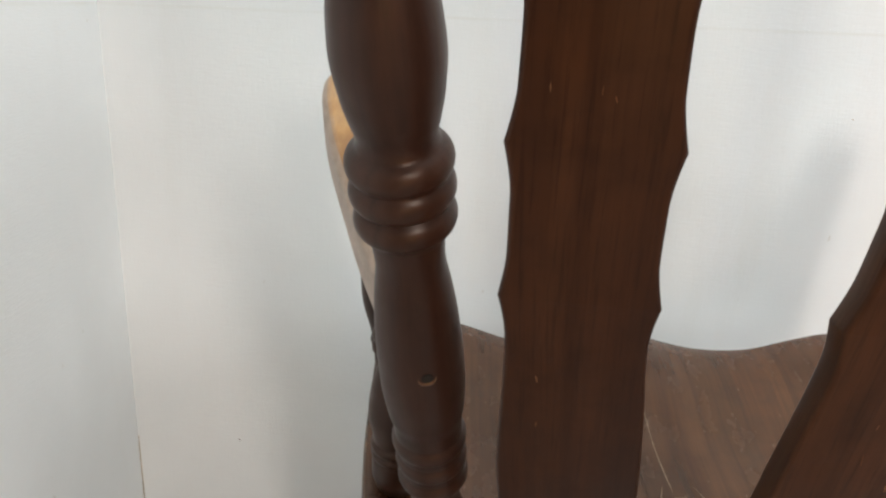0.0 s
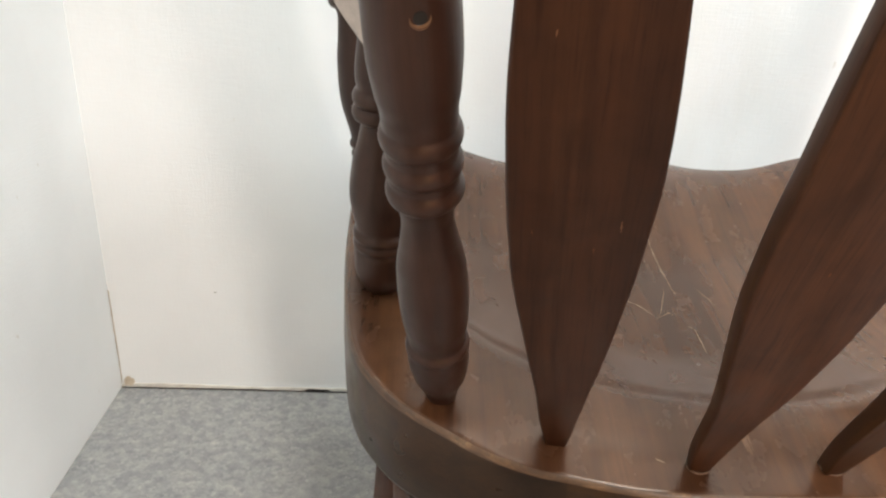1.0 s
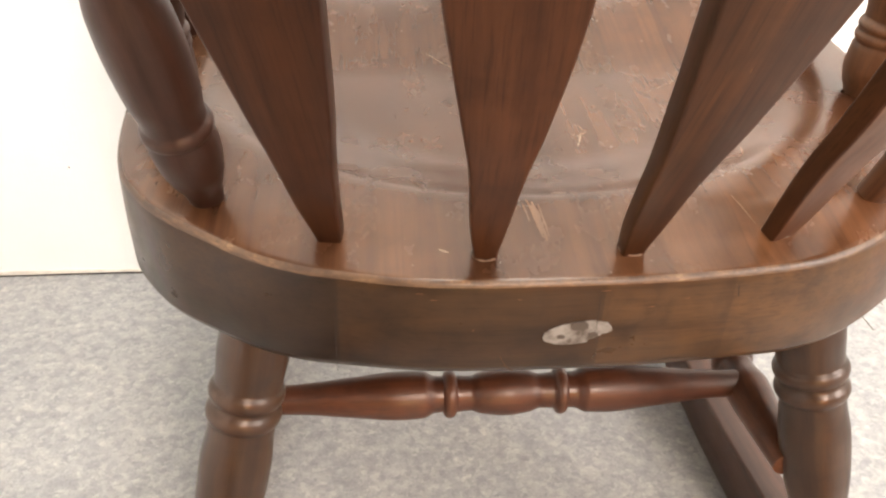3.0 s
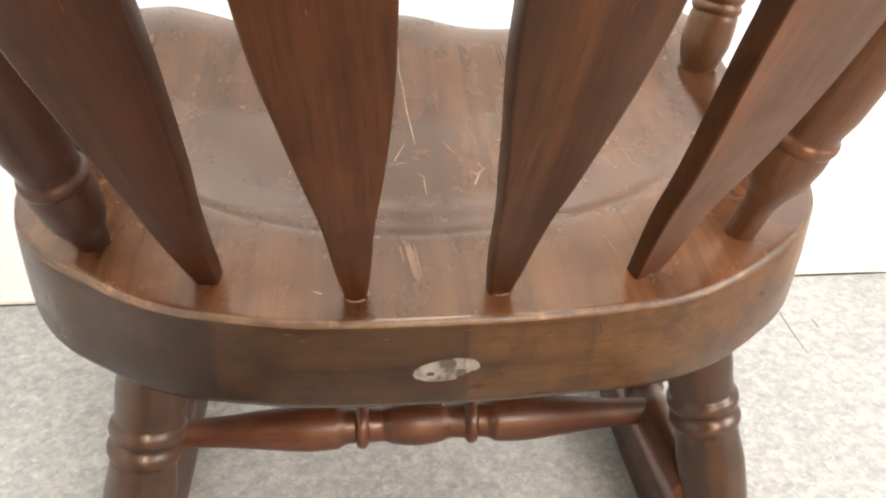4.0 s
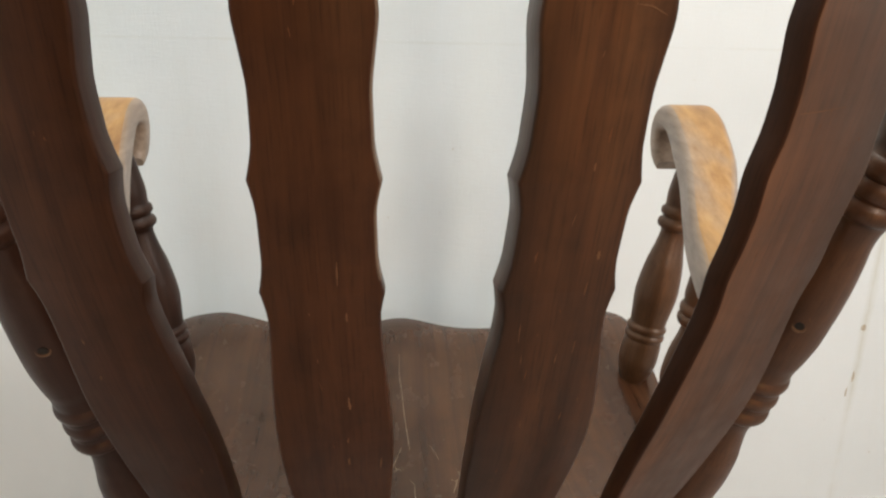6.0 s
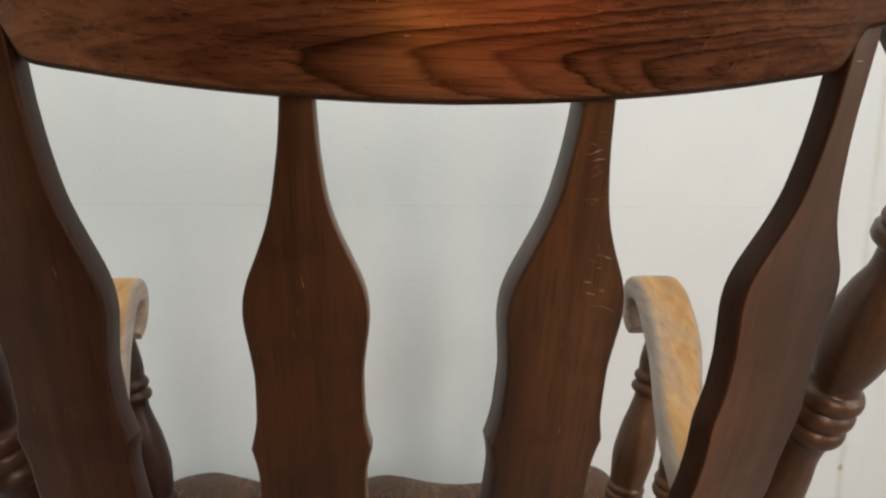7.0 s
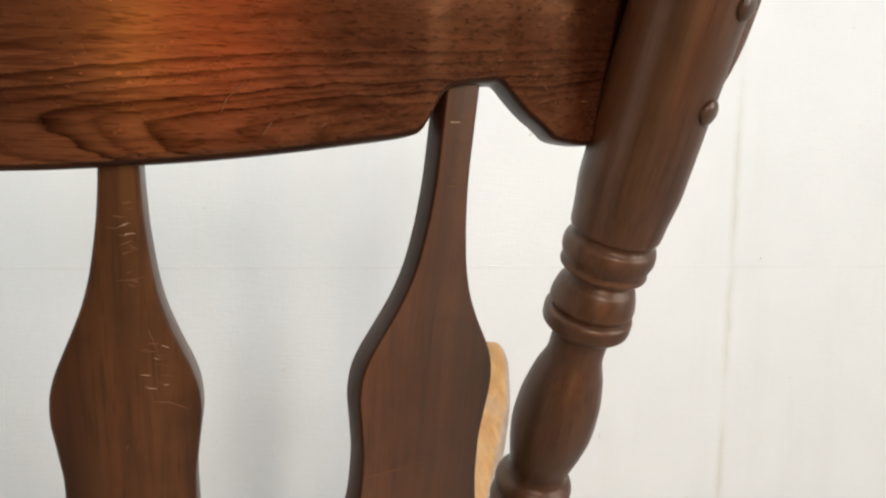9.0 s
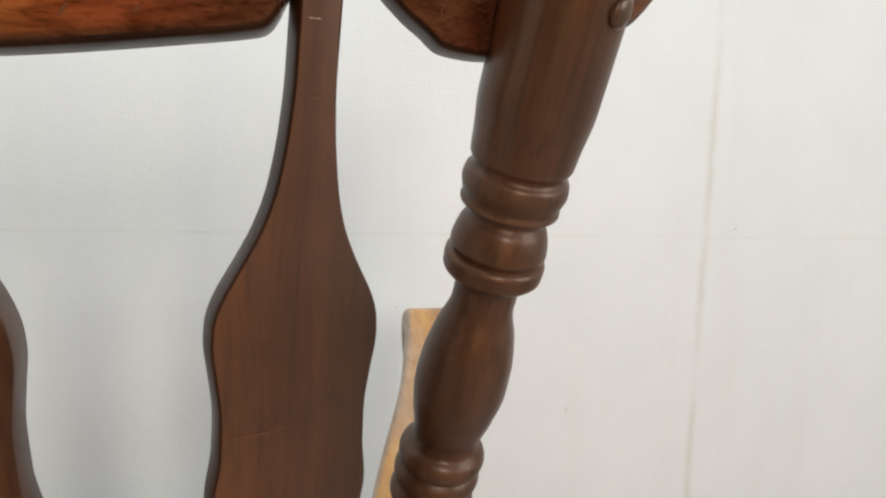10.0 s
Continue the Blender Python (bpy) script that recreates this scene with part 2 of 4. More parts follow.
def arm_wood():
    """Arm tops rubbed down to golden bare wood, greyer on the flanks."""
    m, t, b = start("arm_wood")
    v = stretched(t, (1, 0.1, 1))
    fine = noise_tex(t, v, 120.0, 4.0, 0.65)
    iso = stretched(t, (1, 0.3, 1))
    blot = noise_tex(t, iso, 17.0, 3.0, 0.5)
    top = ramp(t, fine, [(0.3, (0.38, 0.180, 0.050)), (0.6, (0.49, 0.260, 0.082)), (0.8, (0.56, 0.33, 0.120))])
    stain = ramp(t, blot, [(0.50, (1, 1, 1)), (0.64, (0.50, 0.40, 0.33))])
    top = mix(t, "MULTIPLY", 0.8, top, stain)
    side = ramp(t, fine, [(0.3, (0.24, 0.165, 0.115)), (0.7, (0.38, 0.28, 0.21))])
    g = t.nodes.new("ShaderNodeNewGeometry")
    sep = t.nodes.new("ShaderNodeSeparateXYZ")
    t.links.new(g.outputs["True Normal"], sep.inputs[0])
    up = ramp(t, math_node(t, "ADD", sep.outputs["Z"], math_node(t, "MULTIPLY", math_node(t, "SUBTRACT", blot, 0.5), 0.5)), [(0.80, (0, 0, 0)), (0.95, (1, 1, 1))])
    c = mix(t, "MIX", up, side, top)
    t.links.new(c, b.inputs["Base Color"])
    b.inputs["Roughness"].default_value = 0.38
    bump = node(t, "ShaderNodeBump", Strength=0.12, Distance=0.0008)
    t.links.new(fine, bump.inputs["Height"])
    t.links.new(bump.outputs["Normal"], b.inputs["Normal"])
    return m


WOOD_ARM = arm_wood()


# the front wall, the side wall and the joints of the panels
FRONT_Y, LEFT_X, SEAM_X, SEAM_Z = 0.6034, -0.6422, 0.7547, 0.765


def wall_paint():
    """White vinyl wallpaper with a fine woven relief and faint soiling."""
    m, t, b = start("white_wall_covering")
    co = t.nodes.new("ShaderNodeTexCoord")
    v = co.outputs["Object"]
    weave = noise_tex(t, stretched(t, (0.16, 0.16, 1.0), random_shift=False), 420.0, 2.0, 0.6)
    warp = noise_tex(t, stretched(t, (1.0, 1.0, 0.16), random_shift=False), 380.0, 2.0, 0.6)
    soil = noise_tex(t, v, 3.2, 5.0, 0.62)
    drips = noise_tex(t, stretched(t, (1.0, 1.0, 0.12), random_shift=False), 13.0, 4.0, 0.6)
    c = ramp(t, soil, [(0.32, (0.738, 0.768, 0.772)), (0.62, (0.788, 0.816, 0.820))])
    c = mix(t, "MULTIPLY", 0.3, c, ramp(t, drips, [(0.30, (0.93, 0.915, 0.88)), (0.48, (1, 1, 1))]))
    specks = ramp(t, noise_tex(t, v, 55.0, 3.0, 0.5), [(0.74, (1, 1, 1)), (0.79, (0.72, 0.66, 0.56))])
    c = mix(t, "MULTIPLY", 0.7, c, specks)
    # grime gathered along the panel joints
    sep = t.nodes.new("ShaderNodeSeparateXYZ")
    t.links.new(v, sep.inputs[0])
    ragged = math_node(t, "MULTIPLY", math_node(t, "SUBTRACT", noise_tex(t, v, 24.0, 4.0, 0.6), 0.5), 0.010)
    breaks = ramp(t, noise_tex(t, v, 9.0, 3.0, 0.6), [(0.36, (0.15,) * 3), (0.62, (1, 1, 1))])
    across = math_node(t, "ABSOLUTE", math_node(t, "ADD", math_node(t, "SUBTRACT", sep.outputs["X"], SEAM_X), ragged))
    grimy = ramp(t, math_node(t, "MULTIPLY", across, 50.0), [(0.0, (0.62,) * 3), (0.12, (0.36,) * 3), (0.5, (0, 0, 0))])
    level = math_node(t, "ABSOLUTE", math_node(t, "ADD", math_node(t, "SUBTRACT", sep.outputs["Z"], SEAM_Z - 0.003), math_node(t, "MULTIPLY", ragged, 0.2)))
    joint = ramp(t, math_node(t, "MULTIPLY", level, 100.0), [(0.0, (0.3,) * 3), (0.10, (0.16,) * 3), (0.3, (0, 0, 0))])
    c = mix(t, "MULTIPLY", math_node(t, "MULTIPLY", grimy, breaks), c, (0.78, 0.74, 0.64))
    c = mix(t, "MULTIPLY", math_node(t, "MULTIPLY", joint, breaks), c, (0.80, 0.76, 0.66))
    t.links.new(c, b.inputs["Base Color"])
    b.inputs["Roughness"].default_value = 0.62
    bump = node(t, "ShaderNodeBump", Strength=0.30, Distance=0.0009)
    t.links.new(math_node(t, "ADD", weave, math_node(t, "MULTIPLY", warp, 0.6)), bump.inputs["Height"])
    t.links.new(bump.outputs["Normal"], b.inputs["Normal"])
    return m


WALL = wall_paint()


def vinyl_floor():
    """Grey sheet vinyl with a mottled stone print."""
    m, t, b = start("grey_vinyl")
    co = t.nodes.new("ShaderNodeTexCoord")
    v = co.outputs["Object"]
    cloud = noise_tex(t, v, 6.0, 4.0, 0.6)
    mottle = noise_tex(t, v, 62.0, 7.0, 0.68, 0.2)
    grit = noise_tex(t, v, 420.0, 2.0, 0.6)
    # chips of stone, in two sizes, with bent edges
    warp = t.nodes.new("ShaderNodeVectorMath")
    warp.operation = "MULTIPLY_ADD"
    bend = node(t, "ShaderNodeTexNoise", Scale=120.0, Detail=3.0)
    t.links.new(v, bend.inputs["Vector"])
    t.links.new(bend.outputs["Color"], warp.inputs[0])
    warp.inputs[1].default_value = (0.010, 0.010, 0.010)
    t.links.new(v, warp.inputs[2])

    def chips(scale):
        n = node(t, "ShaderNodeTexVoronoi", Scale=scale)
        t.links.new(warp.outputs["Vector"], n.inputs["Vector"])
        sp = t.nodes.new("ShaderNodeSeparateColor")
        t.links.new(n.outputs["Color"], sp.inputs[0])
        return sp.outputs[0]

    c = ramp(t, mottle, [(0.26, (0.240, 0.242, 0.240)), (0.46, (0.312, 0.313, 0.307)), (0.58, (0.352, 0.349, 0.340)), (0.76, (0.415, 0.408, 0.394))])
    c = mix(t, "MULTIPLY", 0.65, c, ramp(t, chips(210.0), [(0.0, (0.80, 0.81, 0.83)), (0.35, (0.97, 0.97, 0.97)), (0.75, (1.05, 1.05, 1.04)), (1.0, (1.32, 1.30, 1.25))]))
    c = mix(t, "MULTIPLY", 0.7, c, ramp(t, chips(115.0), [(0.0, (0.86, 0.87, 0.89)), (0.5, (1.0, 1.0, 1.0)), (1.0, (1.16, 1.15, 1.11))]))
    c = mix(t, "MULTIPLY", 0.5, c, ramp(t, cloud, [(0.3, (0.84, 0.84, 0.85)), (0.7, (1.10, 1.09, 1.06))]))
    c = mix(t, "MULTIPLY", 0.5, c, ramp(t, grit, [(0.3, (0.78, 0.77, 0.75)), (0.6, (1.06, 1.06, 1.06))]))
    t.links.new(c, b.inputs["Base Color"])
    b.inputs["Roughness"].default_value = 0.46
    bump = node(t, "ShaderNodeBump", Strength=0.06, Distance=0.001)
    t.links.new(grit, bump.inputs["Height"])
    t.links.new(bump.outputs["Normal"], b.inputs["Normal"])
    return m


FLOOR = vinyl_floor()


def plain(name, colour, rough=0.6, shine=0.5):
    m, t, b = start(name)
    n = noise_tex(t, stretched(t, (1, 1, 1)), 40.0, 4.0)
    c = ramp(t, n, [(0.3, tuple(0.75 * q for q in colour)), (0.7, tuple(1.15 * q for q in colour))])
    t.links.new(c, b.inputs["Base Color"])
    b.inputs["Roughness"].default_value = rough
    b.inputs["Specular IOR Level"].default_value = shine
    return m


GRIME = plain("grime", (0.12, 0.095, 0.07))
DARK = plain("dark_gap", (0.012, 0.009, 0.007), 0.95)
PALE = plain("bare_scratch", (0.36, 0.26, 0.17))
GOLD = plain("bare_wood", (0.125, 0.060, 0.024), 0.3)
FAINT = plain("faint_scratch", (0.120, 0.050, 0.022), 0.5, 0.1)
RUBBED = plain("rubbed_stain", (0.135, 0.064, 0.030), 0.45, 0.15)
EDGE = plain("lit_slat_edge", (0.115, 0.068, 0.039), 0.45, 0.4)
CAULK = plain("yellowed_caulk", (0.68, 0.66, 0.60))
UNSEEN_DARK = plain("unseen_dark_wall", (0.06, 0.040, 0.028), 0.6)
CEILING = plain("ceiling_white", (0.78, 0.78, 0.77), 0.8)
GRIMY = plain("label_grime", (0.045, 0.033, 0.025), 0.5)
STAIN = plain("brown_stain", (0.50, 0.43, 0.33))


def paper():
    m, t, b = start("torn_paper")
    v = stretched(t, (1, 1, 1))
    n = noise_tex(t, v, 85.0, 4.0, 0.65)
    c = ramp(t, n, [(0.36, (0.040, 0.029, 0.021)), (0.45, (0.10, 0.088, 0.076)), (0.64, (0.175, 0.162, 0.146))])
    t.links.new(c, b.inputs["Base Color"])
    b.inputs["Roughness"].default_value = 0.5
    return m


PAPER = paper()

# ---- building helpers ----
K = 0.87            # metres to one unit of the chair's drawing
LEAN = 0.0104       # the old chair is racked a little to one side
CHAIR = Matrix.Scale(K, 4) @ Matrix(((1, 0, LEAN, -0.42 * LEAN), (0, 1, 0, 0), (0, 0, 1, 0), (0, 0, 0, 1)))


def part(name, bm, materials, parent=None, label="", smooth=60, chair=True):
    layer = bm.verts.layers.float_vector.get("grain")
    if layer is None:
        layer = bm.verts.layers.float_vector.new("grain")
        for v in bm.verts:
            v[layer] = v.co
    if chair:
        bm.transform(CHAIR)
    bmesh.ops.recalc_face_normals(bm, faces=bm.faces)
    me = bpy.data.meshes.new(name)
    bm.to_mesh(me)
    bm.free()
    for m in materials if isinstance(materials, (list, tuple)) else [materials]:
        me.materials.append(m)
    if smooth:
        me.polygons.foreach_set("use_smooth", [True] * len(me.polygons))
        me.set_sharp_from_angle(angle=radians(smooth))
    ob = new(name, me)
    ob.parent = parent
    return tagged(ob, label) if label else ob


def curve(points, x):
    """A smooth (monotone cubic) curve through points (x, y)."""
    xs, ys = [p[0] for p in points], [p[1] for p in points]
    if x <= xs[0]:
        return ys[0]
    if x >= xs[-1]:
        return ys[-1]
    i = max(k for k in range(len(xs) - 1) if xs[k] <= x)

    def slope(k):
        if k == 0 or k == len(xs) - 1:
            return 0.0 if len(xs) < 3 else (ys[1] - ys[0]) / (xs[1] - xs[0]) if k == 0 else (ys[-1] - ys[-2]) / (xs[-1] - xs[-2])
        a, b = (ys[k] - ys[k - 1]) / (xs[k] - xs[k - 1]), (ys[k + 1] - ys[k]) / (xs[k + 1] - xs[k])
        return 0.0 if a * b <= 0 else 2 * a * b / (a + b)

    h = xs[i + 1] - xs[i]
    u = (x - xs[i]) / h
    return ((2 * u**3 - 3 * u**2 + 1) * ys[i] + (u**3 - 2 * u**2 + u) * h * slope(i)
            + (-2 * u**3 + 3 * u**2) * ys[i + 1] + (u**3 - u**2) * h * slope(i + 1))


def skin(loops, grain=None, closed_ends=True, material=0):
    """A mesh through a row of closed loops of equal length; grain: the same points with the member laid straight."""
    bm = bmesh.new()
    layer = bm.verts.layers.float_vector.new("grain")
    rows = [[bm.verts.new(p) for p in loop] for loop in loops]
    for row, flat in zip(rows, grain or loops):
        for v, p in zip(row, flat):
            v[layer] = Vector(p)
    n = len(rows[0])
    for a, b in zip(rows, rows[1:]):
        for i in range(n):
            bm.faces.new((a[i], a[(i + 1) % n], b[(i + 1) % n], b[i])).material_index = material
    if closed_ends:
        bm.faces.new(rows[0])
        bm.faces.new(list(reversed(rows[-1])))
    return bm


def turned(foot, top, profile, beads=(), step=0.0016, sides=40):
    """A turned member: radius along its axis by a smooth profile, with beads (place, half width, radius)."""
    a, b = Vector(foot), Vector(top)
    d = (b - a).normalized()
    u = d.orthogonal().normalized()
    w = d.cross(u)
    s, loops, flat = profile[0][0], [], []
    end = profile[-1][0]
    while s <= end + 1e-9:
        r = curve(profile, s)
        for c, h, rp in beads:
            q = (s - c) / h
            if abs(q) < 1:
                r = max(r, rp - 0.85 * h * (1 - math.sqrt(1 - q * q)))
        turn = [(math.cos(2 * math.pi * i / sides), math.sin(2 * math.pi * i / sides)) for i in range(sides)]
        loops.append([a + d * s + (u * c + w * k) * r for c, k in turn])
        flat.append([(c * r, k * r, s) for c, k in turn])
        s += step
    return skin(loops, flat)


def rounded(w, t, r, n=4):
    """The outline of a rounded rectangle, w by t, round (0, 0)."""
    out = []
    for cx, cy, a0 in ((w / 2 - r, t / 2 - r, 0), (-w / 2 + r, t / 2 - r, 90), (-w / 2 + r, -t / 2 + r, 180), (w / 2 - r, -t / 2 + r, 270)):
        for k in range(n + 1):
            a = radians(a0 + 90 * k / n)
            out.append((cx + r * math.cos(a), cy + r * math.sin(a)))
    return out


def box_mesh(lo, hi):
    bm = bmesh.new()
    bmesh.ops.create_cube(bm, size=1)
    size = Vector(hi) - Vector(lo)
    bm.transform(Matrix.Translation((Vector(lo) + Vector(hi)) / 2) @ Matrix.Diagonal((*size, 1)))
    return bm


# ---- the room ----
floor = tagged(part("floor", box_mesh((LEFT_X - 0.1, -1.85, -0.1), (1.95, FRONT_Y + 0.1, 0.0)), FLOOR, smooth=0, chair=False), "grey mottled sheet vinyl floor, scuffed", "floor", kind="structure")


def wall(name, lo, hi, label="white woven-texture wallpapered wall, slightly soiled"):
    return tagged(part(name, box_mesh(lo, hi), WALL, smooth=0, chair=False), label, "wall", kind="structure")


wall_front = tagged(new("wall_front"), "white papered wall with fine panel joints", "wall", kind="structure")
STEP = 0.0004
for lo, hi in (((LEFT_X, FRONT_Y, 0.0015), (SEAM_X, FRONT_Y + 0.1, SEAM_Z)), ((SEAM_X, FRONT_Y + STEP, 0.0015), (1.95, FRONT_Y + 0.1, SEAM_Z)),
               ((LEFT_X, FRONT_Y + 0.5 * STEP, SEAM_Z), (SEAM_X, FRONT_Y + 0.1, 2.4)), ((SEAM_X, FRONT_Y + 0.7 * STEP, SEAM_Z), (1.95, FRONT_Y + 0.1, 2.4))):
    part("panel", box_mesh(lo, hi), WALL, wall_front, smooth=0, chair=False)
wall("wall_left", (LEFT_X - 0.1, -0.75, 0.001), (LEFT_X, FRONT_Y + 0.1, 2.4))
# added out of view, dark so that the varnish reflects little
tagged(part("wall_left", box_mesh((LEFT_X - 0.1, -1.75, 0.001), (LEFT_X, -0.75, 2.4)), UNSEEN_DARK, smooth=0, chair=False), "unseen dark wall, added to darken reflections", "wall", kind="structure")
# out of view: an assumed window to the side, an assumed doorway behind
WIN_Y, WIN_Z = (-1.68, -0.62), (0.72, 1.78)
wall("wall_right", (1.85, -1.75, 0.001), (1.95, FRONT_Y + 0.1, WIN_Z[0]))
wall("wall_right", (1.85, -1.75, WIN_Z[1]), (1.95, FRONT_Y + 0.1, 2.4))
wall("wall_right", (1.85, -1.75, WIN_Z[0]), (1.95, WIN_Y[0], WIN_Z[1]))
wall("wall_right", (1.85, WIN_Y[1], WIN_Z[0]), (1.95, FRONT_Y + 0.1, WIN_Z[1]))
for lo, hi, material in (((LEFT_X - 0.1, -1.85, 0.001), (-0.06, -1.75, 2.4), UNSEEN_DARK), ((0.76, -1.85, 0.001), (1.95, -1.75, 2.4), UNSEEN_DARK), ((-0.06, -1.85, 2.0), (0.76, -1.75, 2.4), UNSEEN_DARK)):
    tagged(part("wall_back", box_mesh(lo, hi), material, smooth=0, chair=False), "unseen dark wall with an open doorway, added to darken reflections", "wall", kind="structure")
tagged(part("ceiling", box_mesh((LEFT_X - 0.1, -1.85, 2.4), (1.95, FRONT_Y + 0.1, 2.5)), CEILING, smooth=0, chair=False), "plain white ceiling", "ceiling", kind="structure")

# ---- the rocking chair ----
chair = tagged(new("rocking_chair"), "old dark-stained wooden rocking chair with flat shaped back slats, worn varnish", "rocking chair")
chair.location = (0, 0, 0)

SEAT_OUTLINE = [(0, -.0215), (.07, -.0200), (.138, -.0125), (.1725, -.0022), (.209, .0155), (.25, .044), (.277, .077), (.29, .1025), (.300, .14), (.309, .208),
                (.3155, .296), (.317, .40), (.314, .455), (.300, .493), (.265, .511), (.22, .510), (.16, .502), (.10, .500), (.05, .503), (0, .506)]


SEAT_LEFT, SEAT_RIGHT = .993, 1.060


def smoothstep(a, b, x):
    u = min(1.0, max(0.0, (x - a) / (b - a)))
    return u * u * (3 - 2 * u)


def seat_plane(y):
    return 0.4217 + 0.12 * y


def seat_top(x, y):
    q = math.hypot(x / .245, (y - .27) / .2) if y < .27 else abs(x) / .245
    h = -0.018 * smoothstep(1.02, 0.55, q) - 0.003 * smoothstep(1.06, 0.86, q)
    h += 0.009 * smoothstep(-.005, .05, y) * smoothstep(.93, 1.1, q) * (1 - smoothstep(.3, .5, y))
    h += 0.016 * math.exp(-(x / .055) ** 2) * smoothstep(.28, .42, y) + 0.023 * smoothstep(.31, .46, y)
    h += 0.004 * smoothstep(.10, .20, abs(x)) * smoothstep(.3, .5, y)
    h -= 0.004 * smoothstep(.47, .515, y)
    return seat_plane(y) + h


def closed_spline(points, n):
    """n points evenly along a closed Catmull-Rom curve."""
    dense, m = [], len(points)
    for i in range(m):
        p0, p1, p2, p3 = (Vector(points[(i + k) % m]) for k in (-1, 0, 1, 2))
        for j in range(16):
            u = j / 16
            dense.append(0.5 * (2 * p1 + (p2 - p0) * u + (2 * p0 - 5 * p1 + 4 * p2 - p3) * u * u + (3 * p1 - p0 - 3 * p2 + p3) * u**3))
    ring = dense + dense[:1]
    run = [0.0]
    for a, b in zip(ring, ring[1:]):
        run.append(run[-1] + (b - a).length)
    out, k = [], 0
    for i in range(n):
        s = run[-1] * i / n
        while run[k + 1] < s:
            k += 1
        out.append(ring[k].lerp(ring[k + 1], (s - run[k]) / max(1e-9, run[k + 1] - run[k])))
    return out


def build_seat():
    mirrored = [(-x, y) for x, y in reversed(SEAT_OUTLINE[1:-1])]
    ring = closed_spline(SEAT_OUTLINE + mirrored, 200)
    centre = Vector((0, .26))
    bm = bmesh.new()
    layer = bm.verts.layers.float_vector.new("grain")

    def loop(inset, drop, top=True, depth=0.0):
        row = []
        for p in ring:
            d = centre - p
            q = p + d.normalized() * inset if inset < 0.02 else p + d * inset
            wide = SEAT_RIGHT if q.x > 0 else SEAT_LEFT
            row.append(bm.verts.new((q.x * wide, q.y + (.006 * smoothstep(.08, .15, -q.x) * (1 - smoothstep(.21, .27, -q.x)) * (1 - smoothstep(.02, .10, q.y)) if q.x < 0 else 0) - .05 * max(0, q.y - .3), (seat_top(q.x, q.y) if top else seat_top(p.x, p.y)) - drop - depth * (1 + .13 * smoothstep(.08, .26, abs(q.x))))))
        return row

    rows = [(loop(0.012, 0, False, 0.071), 1), (loop(0.004, 0, False, 0.069), 1), (loop(0.0005, 0, False, 0.063), 1), (loop(-0.0005, 0, False, 0.035), 1),
            (loop(-0.0002, 0, False, 0.010), 1), (loop(0.0002, 0, False, 0.0042), 1), (loop(0.0010, 0.0018), 2), (loop(0.0028, 0.0004), 2)]
    for i in range(1, 34):
        rows.append((loop(0.02 + 0.98 * (i - 1) / 34, 0), 0))
    n = len(ring)
    for (a, _), (b, mi) in zip(rows, rows[1:]):
        for i in range(n):
            bm.faces.new((a[i], a[(i + 1) % n], b[(i + 1) % n], b[i])).material_index = 0 if mi == 2 and ring[i].y > .3 else mi
    bm.faces.new(rows[-1][0])
    bm.faces.new(list(reversed(rows[0][0]))).material_index = 1
    # straight grain across the dished top
    for k, (row, _) in enumerate(rows):
        for v in row:
            v[layer] = (v.co.x, v.co.y, v.co.z if k < 6 else .40 + .04 * (v.co.z - .40))
    return bm


seat = part("seat", build_seat(), [WOOD_SEAT, WOOD_RIM, WOOD_WORN], chair, "dished wooden saddle seat with scratched varnish")

# back slats: height against depth of the rear face, width, and the centre line of each
SLAT_Y = [(.40, .011), (.42, 0), (.5, -.0372), (.574, -.074), (.634, -.104), (.68, -.127), (.71, -.1407), (.772, -.1667), (.813, -.1822), (.85, -.1937), (.93, -.2129), (.994, -.2276), (1.10, -.2500)]
SLAT_W = [(.40, .0125), (.425, .0145), (.44, .0190), (.46, .0240), (.48, .0284), (.50, .0335), (.52, .0408), (.54, .0475), (.56, .0540), (.58, .0597), (.60, .0640), (.62, .0667), (.64, .0688), (.66, .0699), (.68, .0697),
          (.70, .0685), (.72, .0660), (.74, .0630), (.76, .0600), (.78, .0588), (.80, .0585), (.82, .0575), (.84, .0570), (.86, .0565), (.88, .0552), (.897, .0544), (.915, .0578), (.931, .0612), (.94, .0600), (.95, .0550),
          (.96, .0468), (.97, .0385), (.98, .0312), (.99, .0260), (1.0, .0224), (1.02, .0174), (1.04, .0152), (1.10, .0148)]
CUSPS = ((.7925, .0058), (.8555, .0064))
